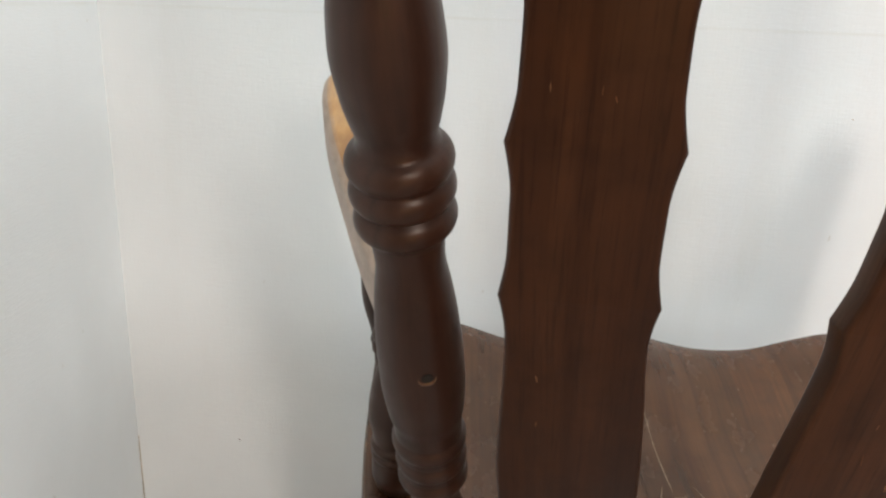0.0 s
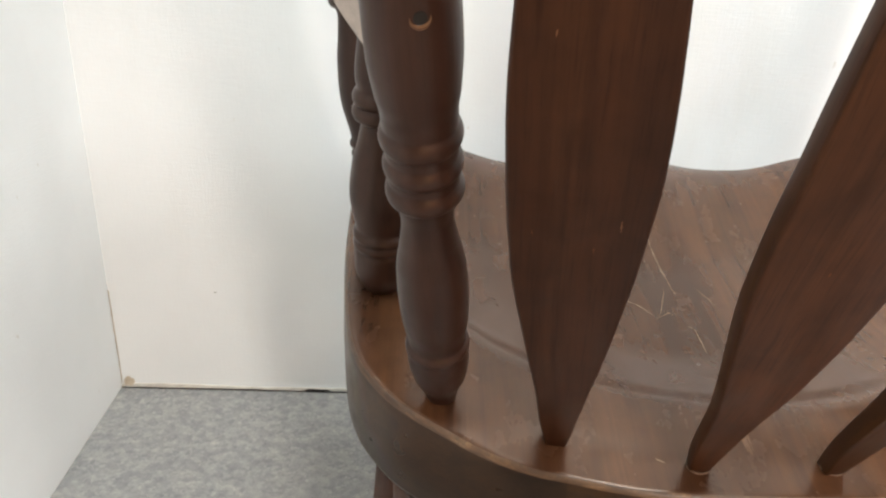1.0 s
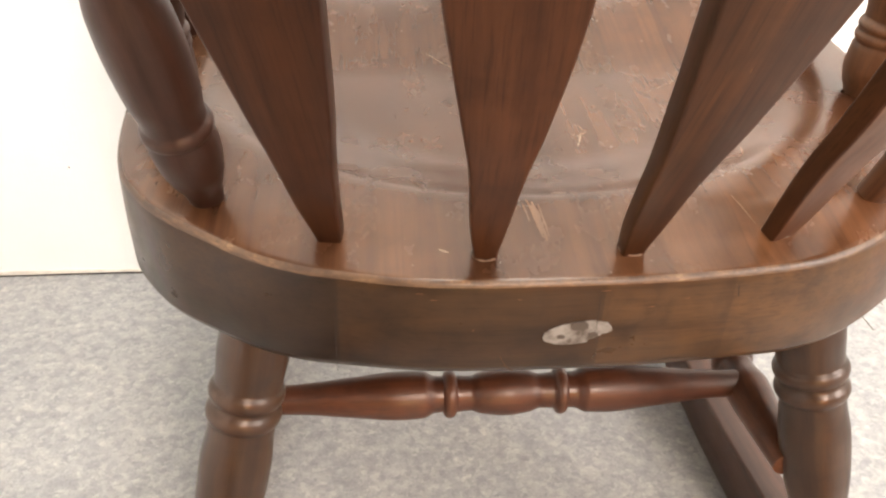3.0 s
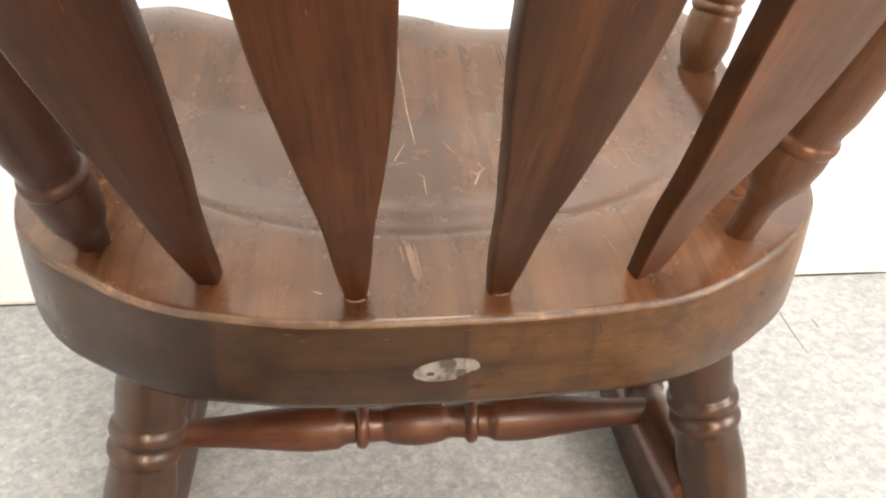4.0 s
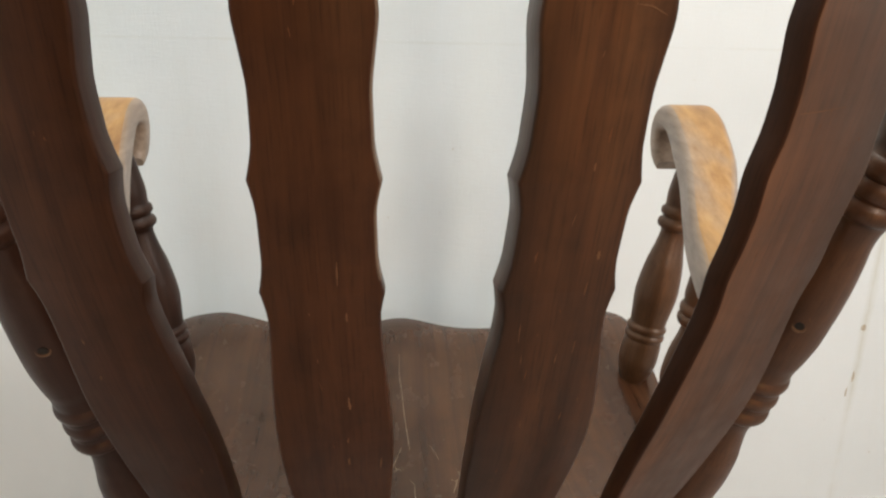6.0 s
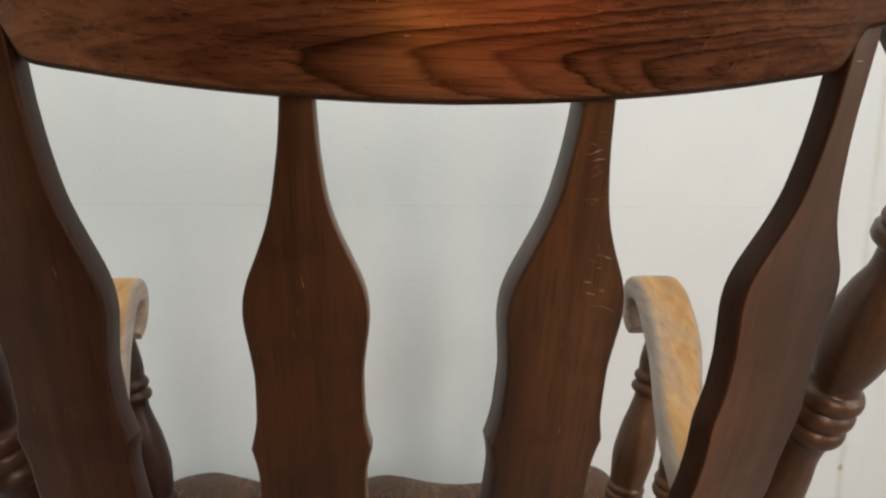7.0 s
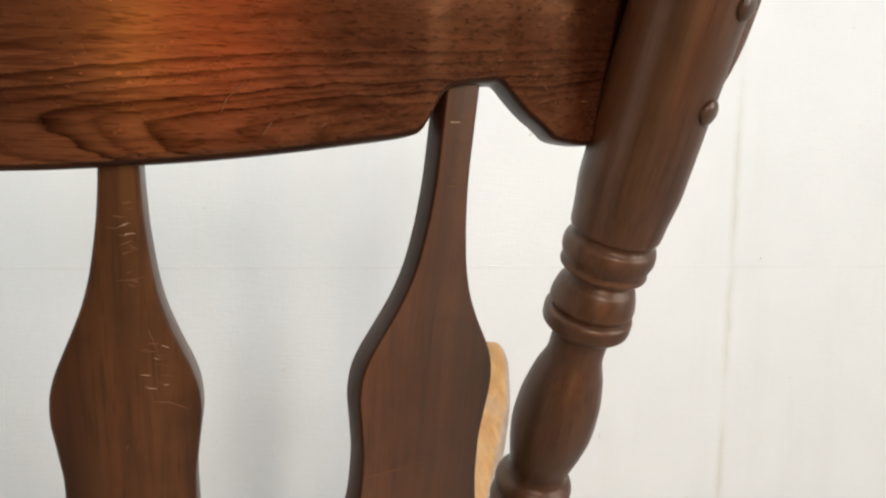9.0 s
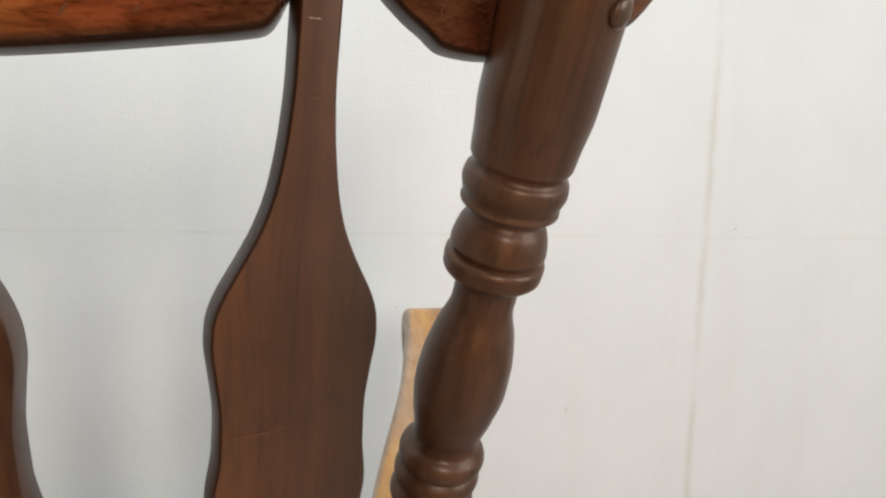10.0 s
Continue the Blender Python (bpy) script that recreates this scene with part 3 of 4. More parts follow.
SLAT_X = {(-1, True): [(.40, -.1395), (.425, -.1418), (.46, -.1471), (.50, -.1521), (.54, -.1574), (.58, -.1631), (.62, -.1680), (.66, -.1725), (.70, -.1776), (.74, -.1820), (.78, -.1866), (.82, -.1900), (.86, -.1921), (.90, -.1938), (.94, -.1947), (1.0, -.1968), (1.10, -.2025)],
          (-1, False): [(.40, -.0465), (.425, -.0472), (.44, -.0480), (.48, -.0492), (.52, -.0508), (.56, -.0530), (.60, -.0560), (.64, -.0580), (.68, -.0592), (.72, -.0610), (.76, -.0624), (.80, -.0636), (.84, -.0647), (.88, -.0652), (.92, -.0662), (.96, -.0674), (1.0, -.0689), (1.10, -.0690)],
          (1, False): [(.40, .0445), (.425, .0452), (.44, .0460), (.48, .0480), (.52, .0510), (.56, .0543), (.60, .0567), (.64, .0588), (.68, .0602), (.72, .0607), (.76, .0608), (.80, .0605), (.84, .0611), (.88, .0616), (.92, .0622), (.96, .0626), (1.0, .0644), (1.04, .0658), (1.10, .0664)],
          (1, True): [(.40, .1435), (.425, .1455), (.44, .1485), (.48, .1558), (.52, .1640), (.56, .1700), (.60, .1745), (.64, .1785), (.68, .1822), (.72, .1855), (.76, .1882), (.80, .1910), (.84, .1936), (.88, .1954), (.92, .1963), (.96, .1973), (1.0, .2000), (1.04, .2022), (1.10, .2055)]}
TURN = {(-1, True): 8, (-1, False): 2, (1, False): 5, (1, True): 19}
SLAT_T = {(-1, True): .95, (-1, False): .76, (1, False): 1.2, (1, True): .92}


def slat_width(side, outer, z):
    w = curve(SLAT_W, z)
    for place, height in CUSPS:
        if outer and side > 0:
            w += .6 * height * smoothstep(.024, 0, abs(z - place))
        else:
            w += height * max(0.0, 1 - abs(z - place) / .019) ** 1.5
    if outer:
        return w - (.003 if side < 0 else -.006 * smoothstep(.75, .85, z) + .001) * smoothstep(.50, .58, z) * (1 - smoothstep(.94, .98, z)) + (0 if side < 0 else .0025 - .0015 * smoothstep(.97, 1.0, z))
    return w + (.003 * smoothstep(.55, .62, z) * (1 - smoothstep(.70, .77, z)) - .002 * smoothstep(.74, .78, z) * (1 - smoothstep(.83, .88, z)) if side > 0 else 0) - .0022 * smoothstep(.44, .50, z) * (1 - smoothstep(.62, .70, z))


def slat_face(side, outer):
    """Depth of the rear face of a slat at (x, z)."""
    def depth(x, z):
        y = curve(SLAT_Y, z) + .001
        if outer:
            y += 0.0125 + 0.0075 * (z - .42) / .6 + (0.001 if side < 0 else 0.007) * smoothstep(.42, .5, z) + (.009 if side < 0 else 0) * (1 - smoothstep(.42, .5, z))
        if not outer or side > 0:
            y -= (.007 if outer else .010) * smoothstep(.43, .53, z) * (1 - smoothstep(.66, .82, z))
        return y + (x - curve(SLAT_X[side, outer], z)) * math.tan(radians(TURN[side, outer])) * side
    return depth


def build_slat(side, outer):
    loops, flat = [], []
    turn = radians(TURN[side, outer]) * side
    depth, top = slat_face(side, outer), 1.098 if outer else 1.05
    heights = sorted({round(.405 + .0045 * i, 5) for i in range(int((top - .405) / .0045) + 1)} | {round(c + d, 5) for c, _ in CUSPS for d in (-.004, -.002, -.0008, 0, .0008, .002, .004)})
    for z in heights:
        w, x = slat_width(side, outer, z), curve(SLAT_X[side, outer], z)
        y = depth(x, z)
        t = curve([(.40, .012), (.45, .0160), (.52, .0190), (.95, .0195), (1.0, .0175), (1.10, .016)], z) * (SLAT_T[side, outer] if outer or side < 0 else .95 + (SLAT_T[side, outer] - .95) * smoothstep(.66, .78, z))
        ring = rounded(w / math.cos(turn), t, min(.0021, 0.2 * w), 3)
        flat.append([(u, v, z * 1.07) for u, v in ring])
        loops.append([(x + u * math.cos(turn) - (v + t / 2) * math.sin(turn), y + u * math.sin(turn) + (v + t / 2) * math.cos(turn), z) for u, v in ring])
    bm = skin(loops, flat)
    if outer == (side > 0):
        # light and shade in the colour: one inner edge darkened, another made pale
        bm.normal_update()
        for f in bm.faces:
            if (f.normal.x * math.cos(turn) + f.normal.y * math.sin(turn)) * side < -.6 and (outer or f.calc_center_median().z > .80):
                f.material_index = 1
    return bm


SLAT_WOODS = {(-1, True): WOOD_SLAT, (-1, False): [WOOD_SLAT, EDGE], (1, False): WOOD_SLAT_WARM, (1, True): [WOOD_SLAT_SHEEN, WOOD_SLAT]}
slats = [part("back_slat", build_slat(side, outer), SLAT_WOODS[side, outer], chair, smooth=50)
         for side, outer in ((-1, True), (-1, False), (1, False), (1, True))]

# turned back posts
POST = [(0, .0105), (.012, .0125), (.03, .0185), (.05, .0208), (.058, .0203), (.072, .0188), (.09, .0212), (.115, .0220), (.14, .0208), (.16, .0172), (.178, .0149), (.19, .0165),
        (.2, .019), (.25, .0195), (.262, .0212), (.285, .0228), (.305, .0225), (.33, .0213), (.352, .0190), (.372, .0165), (.385, .0175), (.39, .019), (.43, .0190), (.438, .0172), (.446, .0188),
        (.458, .0210), (.475, .0223), (.49, .0212), (.508, .0182), (.527, .0138), (.534, .0139), (.5405, .0148), (.5425, .0195), (.5455, .0213), (.5515, .0215), (.5535, .0205), (.5545, .0186),
        (.5555, .0188), (.558, .0205), (.5635, .0198), (.570, .0180), (.5745, .0153), (.5770, .0155), (.5785, .0200), (.5805, .0207), (.5825, .0199), (.5845, .0205), (.590, .0218), (.5955, .0209),
        (.5975, .0188), (.5995, .0190), (.602, .0208), (.612, .0216), (.63, .0232), (.72, .0234), (.775, .0225), (.79, .020), (.797, .014), (.80, .004)]
POST_BEADS = [(.064, .006, .0215), (.200, .0085, .0215), (.2175, .0085, .0213), (.2355, .0085, .0217), (.3965, .008, .0226), (.4115, .008, .0226), (.4255, .008, .0224)]


def post_axis(side):
    if side < 0:
        return Vector((-.2207, .0611, .437)), Vector((-.2795, -.193, 1.03))
    return Vector((.2240, .0490, .437)), Vector((.2942, -.1855, 1.03))


def peg(place, way, r, proud):
    """A rounded wooden plug that stands proud of the surface."""
    way = Vector(way).normalized()
    a = Vector(place) - way * 0.004
    return turned(a, a + way, [(0, r * .96), (.004, r), (.004 + proud * .5, r), (.004 + proud * .85, r * .75), (.004 + proud, r * .2)], step=0.0006, sides=20)


def crescent(centre, way, down, radius, thick, n=16, m=8):
    """A sickle-shaped rim, thickest at its foot."""
    u = Vector(way).cross(down).normalized()
    loops = []
    for i in range(n + 1):
        a = math.pi * (i / n - .5) * 1.1
        o = u * math.sin(a) + Vector(down) * math.cos(a)
        r = thick * (.12 + .88 * max(0, math.cos(a * .9)) ** 1.5)
        loops.append([Vector(centre) + o * (radius + r * math.cos(2 * math.pi * j / m)) + Vector(way) * .35 * r * math.sin(2 * math.pi * j / m) for j in range(m)])
    return skin(loops)


for side in (-1, 1):
    foot, top = post_axis(side)
    shift, scale = (0, 1.015) if side < 0 else (.0262, .986)

    def along(u):
        late = [(0, 0), (.06, .001), (.2, .004), (.41, .0048), (.52, .001)] if side < 0 else [(0, 0), (.06, .0005), (.2, .002), (.41, .002), (.52, 0)]
        return shift + scale * u + curve(late, u)

    profile = [(along(u), r * (1 + (.03 if side < 0 else .12) * smoothstep(.42, .52, u))) for u, r in POST]
    if side > 0:
        profile = [(0, POST[0][1])] + profile
    post = part("back_post", turned(foot, top, profile, [(along(u), h, r * (1 + .05 * smoothstep(.35, .42, u))) for u, h, r in POST_BEADS], step=.001), WOOD_POST if side < 0 else WOOD_POST_WORN_LIT, chair)
    way = (top - foot).normalized()
    out = (Vector((side * .58, -.81, 0)) - way * Vector((side * .58, -.81, 0)).dot(way)).normalized()
    for z in (1.0755, 1.1185):
        p = foot + way * ((z - foot.z) / way.z) + out * .0246
        part("peg", peg(p, out, .0062, .0045), WOOD_LEG, post)
    s = ((.729 if side < 0 else .740) - foot.z) / way.z
    p, r = foot + way * s, curve(profile, s)
    back = Vector((.174, -.985, 0)) if side < 0 else Vector((-.423, -.906, 0))
    back = (back - way * back.dot(way)).normalized()
    # dark disc for the hollow of the hole, its shade put into the colour
    part("screw_hole", turned(p + back * (r - .0008), p + back, [(0, .0002), (.0004, .0030), (.0010, .0031), (.0014, .0028)], step=0.0004, sides=20), DARK, post)
    part("chipped_rim", crescent(p + back * (r + .0001), back, -way, .0045, .0012), GOLD, post, "pale lower rim of a screw hole")

    if side > 0:
        # small pale dents
        rnd = random.Random(31)
        for u in (.18, .31, .335, .36, .47, .50, .585, .615, .64, .66, .675, .69, .71, .735):
            a, n, w = rnd.uniform(-.5, 1.0), rnd.uniform(.0015, .0040), rnd.uniform(.0005, .0010)
            o = (Vector((math.sin(a), -math.cos(a), 0)) - way * Vector((math.sin(a), -math.cos(a), 0)).dot(way)).normalized()
            across, tilt = way.cross(o), rnd.uniform(-.8, .8)
            d = way * math.cos(tilt) + across * math.sin(tilt)
            e = d.cross(o)
            at = foot + way * u + o * (curve(profile, u) + .0003)
            bm = bmesh.new()
            bm.faces.new([bm.verts.new(at + d * n * i + e * w * j) for i, j in ((-.5, 0), (-.15, .5), (.3, .35), (.5, 0), (.2, -.5), (-.3, -.3))])
            part("dent", bm, RUBBED, post, smooth=0)

# crest rail, bent, with a scalloped lower edge
CREST_LOW = [(0, 1.0361), (.03, 1.0366), (.0656, 1.0384), (.10, 1.0411), (.128, 1.0442), (.153, 1.0477), (.176, 1.0512), (.1822, 1.0527), (.1853, 1.0550), (.188, 1.0592), (.1915, 1.0662), (.1948, 1.0710), (.200, 1.0735),
             (.211, 1.0751), (.2185, 1.0760), (.2215, 1.0745), (.2260, 1.0703), (.2311, 1.0658), (.2366, 1.0615), (.2424, 1.0578), (.2515, 1.0516), (.2590, 1.0503), (.2680, 1.0497), (.277, 1.0502), (.292, 1.054), (.31, 1.0570), (.328, 1.0620), (.345, 1.0695), (.3575, 1.0815),
             (.3675, 1.0980), (.3755, 1.1185), (.3810, 1.139)]
CREST_TOP = [(0, 1.205), (.10, 1.202), (.20, 1.193), (.28, 1.178), (.335, 1.166), (.370, 1.154), (.381, 1.144)]


def crest_bow(x):
    """Depth of the bent rail, a little flatter in the middle."""
    return -.2505 + .815 * x * x - .0025 * (1 - math.exp(-(x / .09) ** 2))


def build_crest():
    loops = []
    xs = sorted({round(s * x, 5) for s in (-1, 1) for x in [0.004 * i for i in range(43)] + [.172 + .0011 * i for i in range(88)] + [.27 + .004 * i for i in range(28)] + [.3807]})
    for x in xs:
        lo, hi = curve(CREST_LOW, abs(x)), curve(CREST_TOP, abs(x))
        mid, h, t = (lo + hi) / 2, max(hi - lo, .004), .028
        row = []
        for v, u in rounded(h, t, min(.0045, .45 * h), 3):
            z = mid + v
            row.append((x, crest_bow(x) - .22 * (z - 1.049) + t / 2 - u, z + .0125 * x - .002))
        loops.append(row)
    bm = skin(loops)
    bm.normal_update()
    for f in bm.faces:
        # the lower edge takes darker, duller wood to hold back pale reflections
        if f.normal.z < -.45 and f.normal.y > -.75:
            f.material_index = 1
    return bm


crest = part("crest_rail", build_crest(), [WOOD_CREST, WOOD_SLAT], chair, "bent reddish crest rail with flame grain", smooth=50)


# arms
def build_arm(side):
    """Swept along its length (y, z), wide and rolled over at the front."""
    path = [(-.040, .694), (-.02, .696), (.045, .704), (.11, .716), (.175, .731), (.24, .751), (.295, .771), (.338, .788), (.362, .794), (.382, .791), (.396, .780), (.401, .764), (.400, .748), (.395, .736), (.389, .730)]
    pts = closed_free(path, 70)
    loops = []
    for i, p in enumerate(pts):
        a, b = pts[max(0, i - 1)], pts[min(len(pts) - 1, i + 1)]
        d = (b - a).normalized()
        nrm = Vector((-d.y, d.x))
        f = i / (len(pts) - 1)
        w = curve([(0, .030), (.12, .035), (.35, .046), (.6, .058), (.75, .061), (.86, .057), (.95, .050), (1, .042)], f)
        t = curve([(0, .030), (.3, .041), (.5, .042), (.62, .039), (.8, .031), (.92, .029), (.97, .026), (1, .016)], f)
        x = side * curve([(0, .2560), (.15, .2640), (.4, .2900), (.65, .3180), (.8, .3280), (1, .3280)], f)
        x -= side * .006 * (1 - smoothstep(.05, .3, f))
        p = p + Vector((0, .016 * smoothstep(.3, .7, f)))
        if side > 0:
            x += .006 * smoothstep(.2, .6, f)
            x += .006 * smoothstep(.3, .6, f)
        else:
            x -= .007 * smoothstep(.25, .7, f)
            w += .003 * smoothstep(.1, .4, f)
        loops.append([(x + u, p.x + nrm.x * v, p.y + nrm.y * v) for u, v in rounded(w, t, min(.0085, .42 * t), 4)])
    return skin(loops)


def closed_free(points, n):
    """n points along an open smooth curve through points."""
    run = [0.0]
    for a, b in zip(points, points[1:]):
        run.append(run[-1] + math.dist(a, b))
    first, second = list(zip(run, (p[0] for p in points))), list(zip(run, (p[1] for p in points)))
    return [Vector((curve(first, run[-1] * i / (n - 1)), curve(second, run[-1] * i / (n - 1)))) for i in range(n)]


SPINDLE = [(0, .0140), (.010, .0165), (.024, .0215), (.040, .0245), (.060, .0240), (.073, .0215), (.092, .0225), (.130, .0265), (.165, .0235), (.195, .0175), (.210, .0155), (.218, .0175), (.245, .0180), (.258, .0190), (.285, .0170), (.315, .0130)]
SPINDLE_BEADS = [(.072, .0055, .0250), (.083, .0055, .0250), (.222, .007, .0222), (.237, .007, .0215)]
for side in (-1, 1):
    part("arm", build_arm(side), WOOD_ARM, chair, "armrest rubbed to golden bare wood")
    front = ((-.277, .350, .463), (-.332, .350, .785)) if side < 0 else ((.301, .342, .463), (.350, .342, .785))
    rear = ((-.2718, .2050, .447), (-.276, .145, .725)) if side < 0 else ((.3025, .2050, .447), (.308, .170, .725))
    for (foot, top), k in ((front, 1.0), (rear, .80)):
        part("arm_spindle", turned(foot, top, [(k * u, r) for u, r in SPINDLE], [(k * u, h, r) for u, h, r in SPINDLE_BEADS], sides=32), WOOD_POST if side < 0 else WOOD_POST_WORN_LIT, chair)

# underframe
LEG = [(0, .0240), (.03, .0265), (.065, .0272), (.089, .0258), (.132, .0258), (.165, .0282), (.205, .0270), (.25, .0215), (.305, .0165)]
LEG_BEADS = [(.100, .0085, .0292), (.1185, .0085, .0292)]
BAR = [(0, .0110), (.04, .0122), (.09, .0165), (.130, .0195), (.152, .0188), (.162, .0150), (.172, .0145), (.182, .0148), (.195, .0140), (.205, .0168), (.2275, .0190), (.250, .0168), (.26, .0140), (.273, .0148),
       (.283, .0145), (.293, .0150), (.303, .0188), (.325, .0195), (.365, .0165), (.415, .0122), (.455, .0110)]
BAR_BEADS = [(.176, .0055, .0195), (.279, .0055, .0195)]
SIDE_BAR = [(0, .0130), (.05, .0175), (.09, .0205), (.115, .0165), (.14, .0170), (.19, .0210), (.24, .0165), (.35, .0120)]
for side in (-1, 1):
    part("back_leg", turned((.192 * side if side < 0 else .213, .084, .368), (.259 * side if side < 0 else .288, .036, .06), LEG, LEG_BEADS), WOOD_LEG, chair)
    part("front_leg", turned((side * .205, .385, .408), (side * .262, .430, .07), LEG + [(.34, .0150)], LEG_BEADS), WOOD_LEG, chair)
    part("side_stretcher", turned((side * .236, .055, .176), (side * .240, .405, .205), SIDE_BAR, [(.128, .006, .0205)], sides=32), WOOD_BAR, chair)
part("cross_stretcher", turned((-.2240, .149, .190), (.2330, .149, .188), [(u, 1.14 * r) for u, r in BAR], [(u, h, 1.14 * r) for u, h, r in BAR_BEADS], sides=36), WOOD_BAR, chair)


def build_rocker(side):
    loops = []
    for i in range(61):
        y = -.30 + .90 * i / 60
        low = (y - .2) ** 2 / 2.1
        h = .062 - .018 * abs(2 * i / 60 - 1) ** 2
        loops.append([((-.2695 if side < 0 else .2860) + u, y, low + h / 2 + v + .0005) for u, v in rounded(.036, h, .004, 3)])
    return skin(loops)


for side in (-1, 1):
    part("rocker", build_rocker(side), WOOD_ROCKER, chair, smooth=50)

# torn oval label on the back edge of the seat
def build_sticker():
    """A thin oval of paper with a ragged, partly torn outline."""
    rnd = random.Random(5)
    bm = bmesh.new()
    ring = []
    for i in range(64):
        a = 2 * math.pi * i / 64
        k = 1 - 0.06 * rnd.random()
        if math.sin(a) < -0.45 and math.cos(a) > 0.30:
            k -= 0.14
        x, z = .0092 + .0222 * k * math.cos(a), .3815 + .0085 * k * math.sin(a) + .0025 * math.cos(a)
        ring.append((x, -.0226 + .25 * x * x, z))
    front = [bm.verts.new(p) for p in ring]
    back = [bm.verts.new((x, y + .0012, z)) for x, y, z in ring]
    bm.faces.new(front)
    bm.faces.new(list(reversed(back)))
    for i in range(64):
        bm.faces.new((front[i], back[i], back[(i + 1) % 64], front[(i + 1) % 64]))
    return bm


label = part("paper_label", build_sticker(), PAPER, seat, "torn grey oval paper label", smooth=0)
for cx, cz, r in ((.0100, .3868, .0042), (.0190, .3796, .0024), (-.0010, .3790, .0018)):
    bm = bmesh.new()
    ring = [(cx + 1.5 * r * math.cos(k * .5236) * (1 - .2 * (k % 3 == 0)), cz + .8 * r * math.sin(k * .5236) * (1 - .25 * (k % 4 == 1))) for k in range(12)]
    front = [bm.verts.new((x, -.0232 + .25 * x * x, z)) for x, z in ring]
    rear = [bm.verts.new((x, -.0222 + .25 * x * x, z)) for x, z in ring]
    bm.faces.new(front)
    for k in range(12):
        bm.faces.new((front[k], rear[k], rear[(k + 1) % 12], front[(k + 1) % 12]))
    part("torn_patch", bm, GRIMY, label, smooth=0)


def seat_scratch(points, width, parent=seat, material=PALE):
    """A scratch through the varnish, laid a hair above the seat."""
    pts = [Vector(p) for p in points]
    bm = bmesh.new()
    prev = None
    n = 14 * (len(pts) - 1)
    rnd = random.Random(len(points) * 7 + int(abs(points[0][0]) * 1e4))
    stray = 0.0
    for i in range(n + 1):
        f = i / 14
        k = min(int(f), len(pts) - 2)
        p = pts[k].lerp(pts[k + 1], f - k)
        d = (pts[k + 1] - pts[k]).normalized()
        stray = max(-.0009, min(.0009, stray + rnd.uniform(-.00018, .00018)))
        p = p + Vector((-d.y, d.x)) * stray
        w = width * (0.35 + 0.65 * math.sin(math.pi * (i + .5) / (n + 1))) * (0.6 + 0.8 * rnd.random()) / 2
        row = []
        for q in (p + Vector((-d.y, d.x)) * w, p - Vector((-d.y, d.x)) * w):
            row.append(bm.verts.new((q.x * (SEAT_RIGHT if q.x > 0 else SEAT_LEFT), q.y - .05 * max(0, q.y - .3), seat_top(q.x, q.y) + .00035)))
        if prev:
            bm.faces.new((prev[0], prev[1], row[1], row[0]))
        prev = row
    return part("scratch", bm, material, parent, smooth=0)


for points, width in ((((-.0023, .4074), (-.0029, .3753), (.0006, .3482), (.0061, .262), (.0072, .247)), .0014), (((-.0027, .2543), (-.0117, .2254), (-.0159, .2127)), .0014),
                      (((.0291, .2559), (.0378, .2299)), .0010), (((.0094, .1911), (.0098, .1579)), .0012), (((.0557, .1969), (.0492, .1747)), .0016),
                      (((.1607, .1384), (.1529, .118)), .0010), (((-.0626, .3524), (-.0456, .3323), (-.0235, .315)), .0010), (((-.0478, .2376), (-.0326, .2243), (-.0209, .2076)), .0009),
                      (((-.0213, .2058), (-.0016, .2202)), .0009), (((.1331, .2754), (.1774, .3045)), .0009), (((-.0755, .010), (-.0688, .0076)), .0012),
                      (((.0555, .2120), (.0600, .1990), (.0520, .1930)), .0013), (((.0480, .1960), (.0560, .1900)), .0010), (((.0040, .1960), (.0100, .1880)), .0010), (((-.0150, .2200), (-.0050, .2120), (.0010, .2150)), .0010)):
    seat_scratch(points, width * .42)

# varnish worn through in golden streaks
for points, width in ((((-.0150, .0510), (-.0120, .0330), (-.0095, .0160)), .0026), (((-.0115, .0480), (-.0090, .0300), (-.0060, .0139)), .0030), (((-.0080, .0450), (-.0050, .0270), (-.0040, .0170)), .0014), (((-.0180, .0460), (-.0150, .0300)), .0012), (((.1180, .0500), (.1250, .0240)), .0009)):
    seat_scratch(points, width, material=GOLD)


def crest_face(x, z):
    return crest_bow(x) - .22 * (z - .0125 * x - 1.047)


def scratch(points, width, depth, parent, material=PALE):
    """A nick through the stain on an upright face; points (x, z)."""
    pts = [Vector(p) for p in points]
    bm = bmesh.new()
    prev, n = None, 8 * (len(pts) - 1)
    rnd = random.Random(int(abs(points[0][0] * 31 + points[0][1]) * 1e4))
    for i in range(n + 1):
        k = min(i // 8, len(pts) - 2)
        p = pts[k].lerp(pts[k + 1], i / 8 - k)
        d = (pts[k + 1] - pts[k]).normalized()
        w = width * (0.3 + 0.7 * math.sin(math.pi * (i + .5) / (n + 1))) * (0.5 + rnd.random()) / 2
        row = [bm.verts.new((q.x, depth(q.x, q.y) - .00045, q.y)) for q in (p + Vector((-d.y, d.x)) * w, p - Vector((-d.y, d.x)) * w)]
        if prev:
            bm.faces.new((prev[0], prev[1], row[1], row[0]))
        prev = row
    return part("scratch", bm, material, parent, smooth=0)


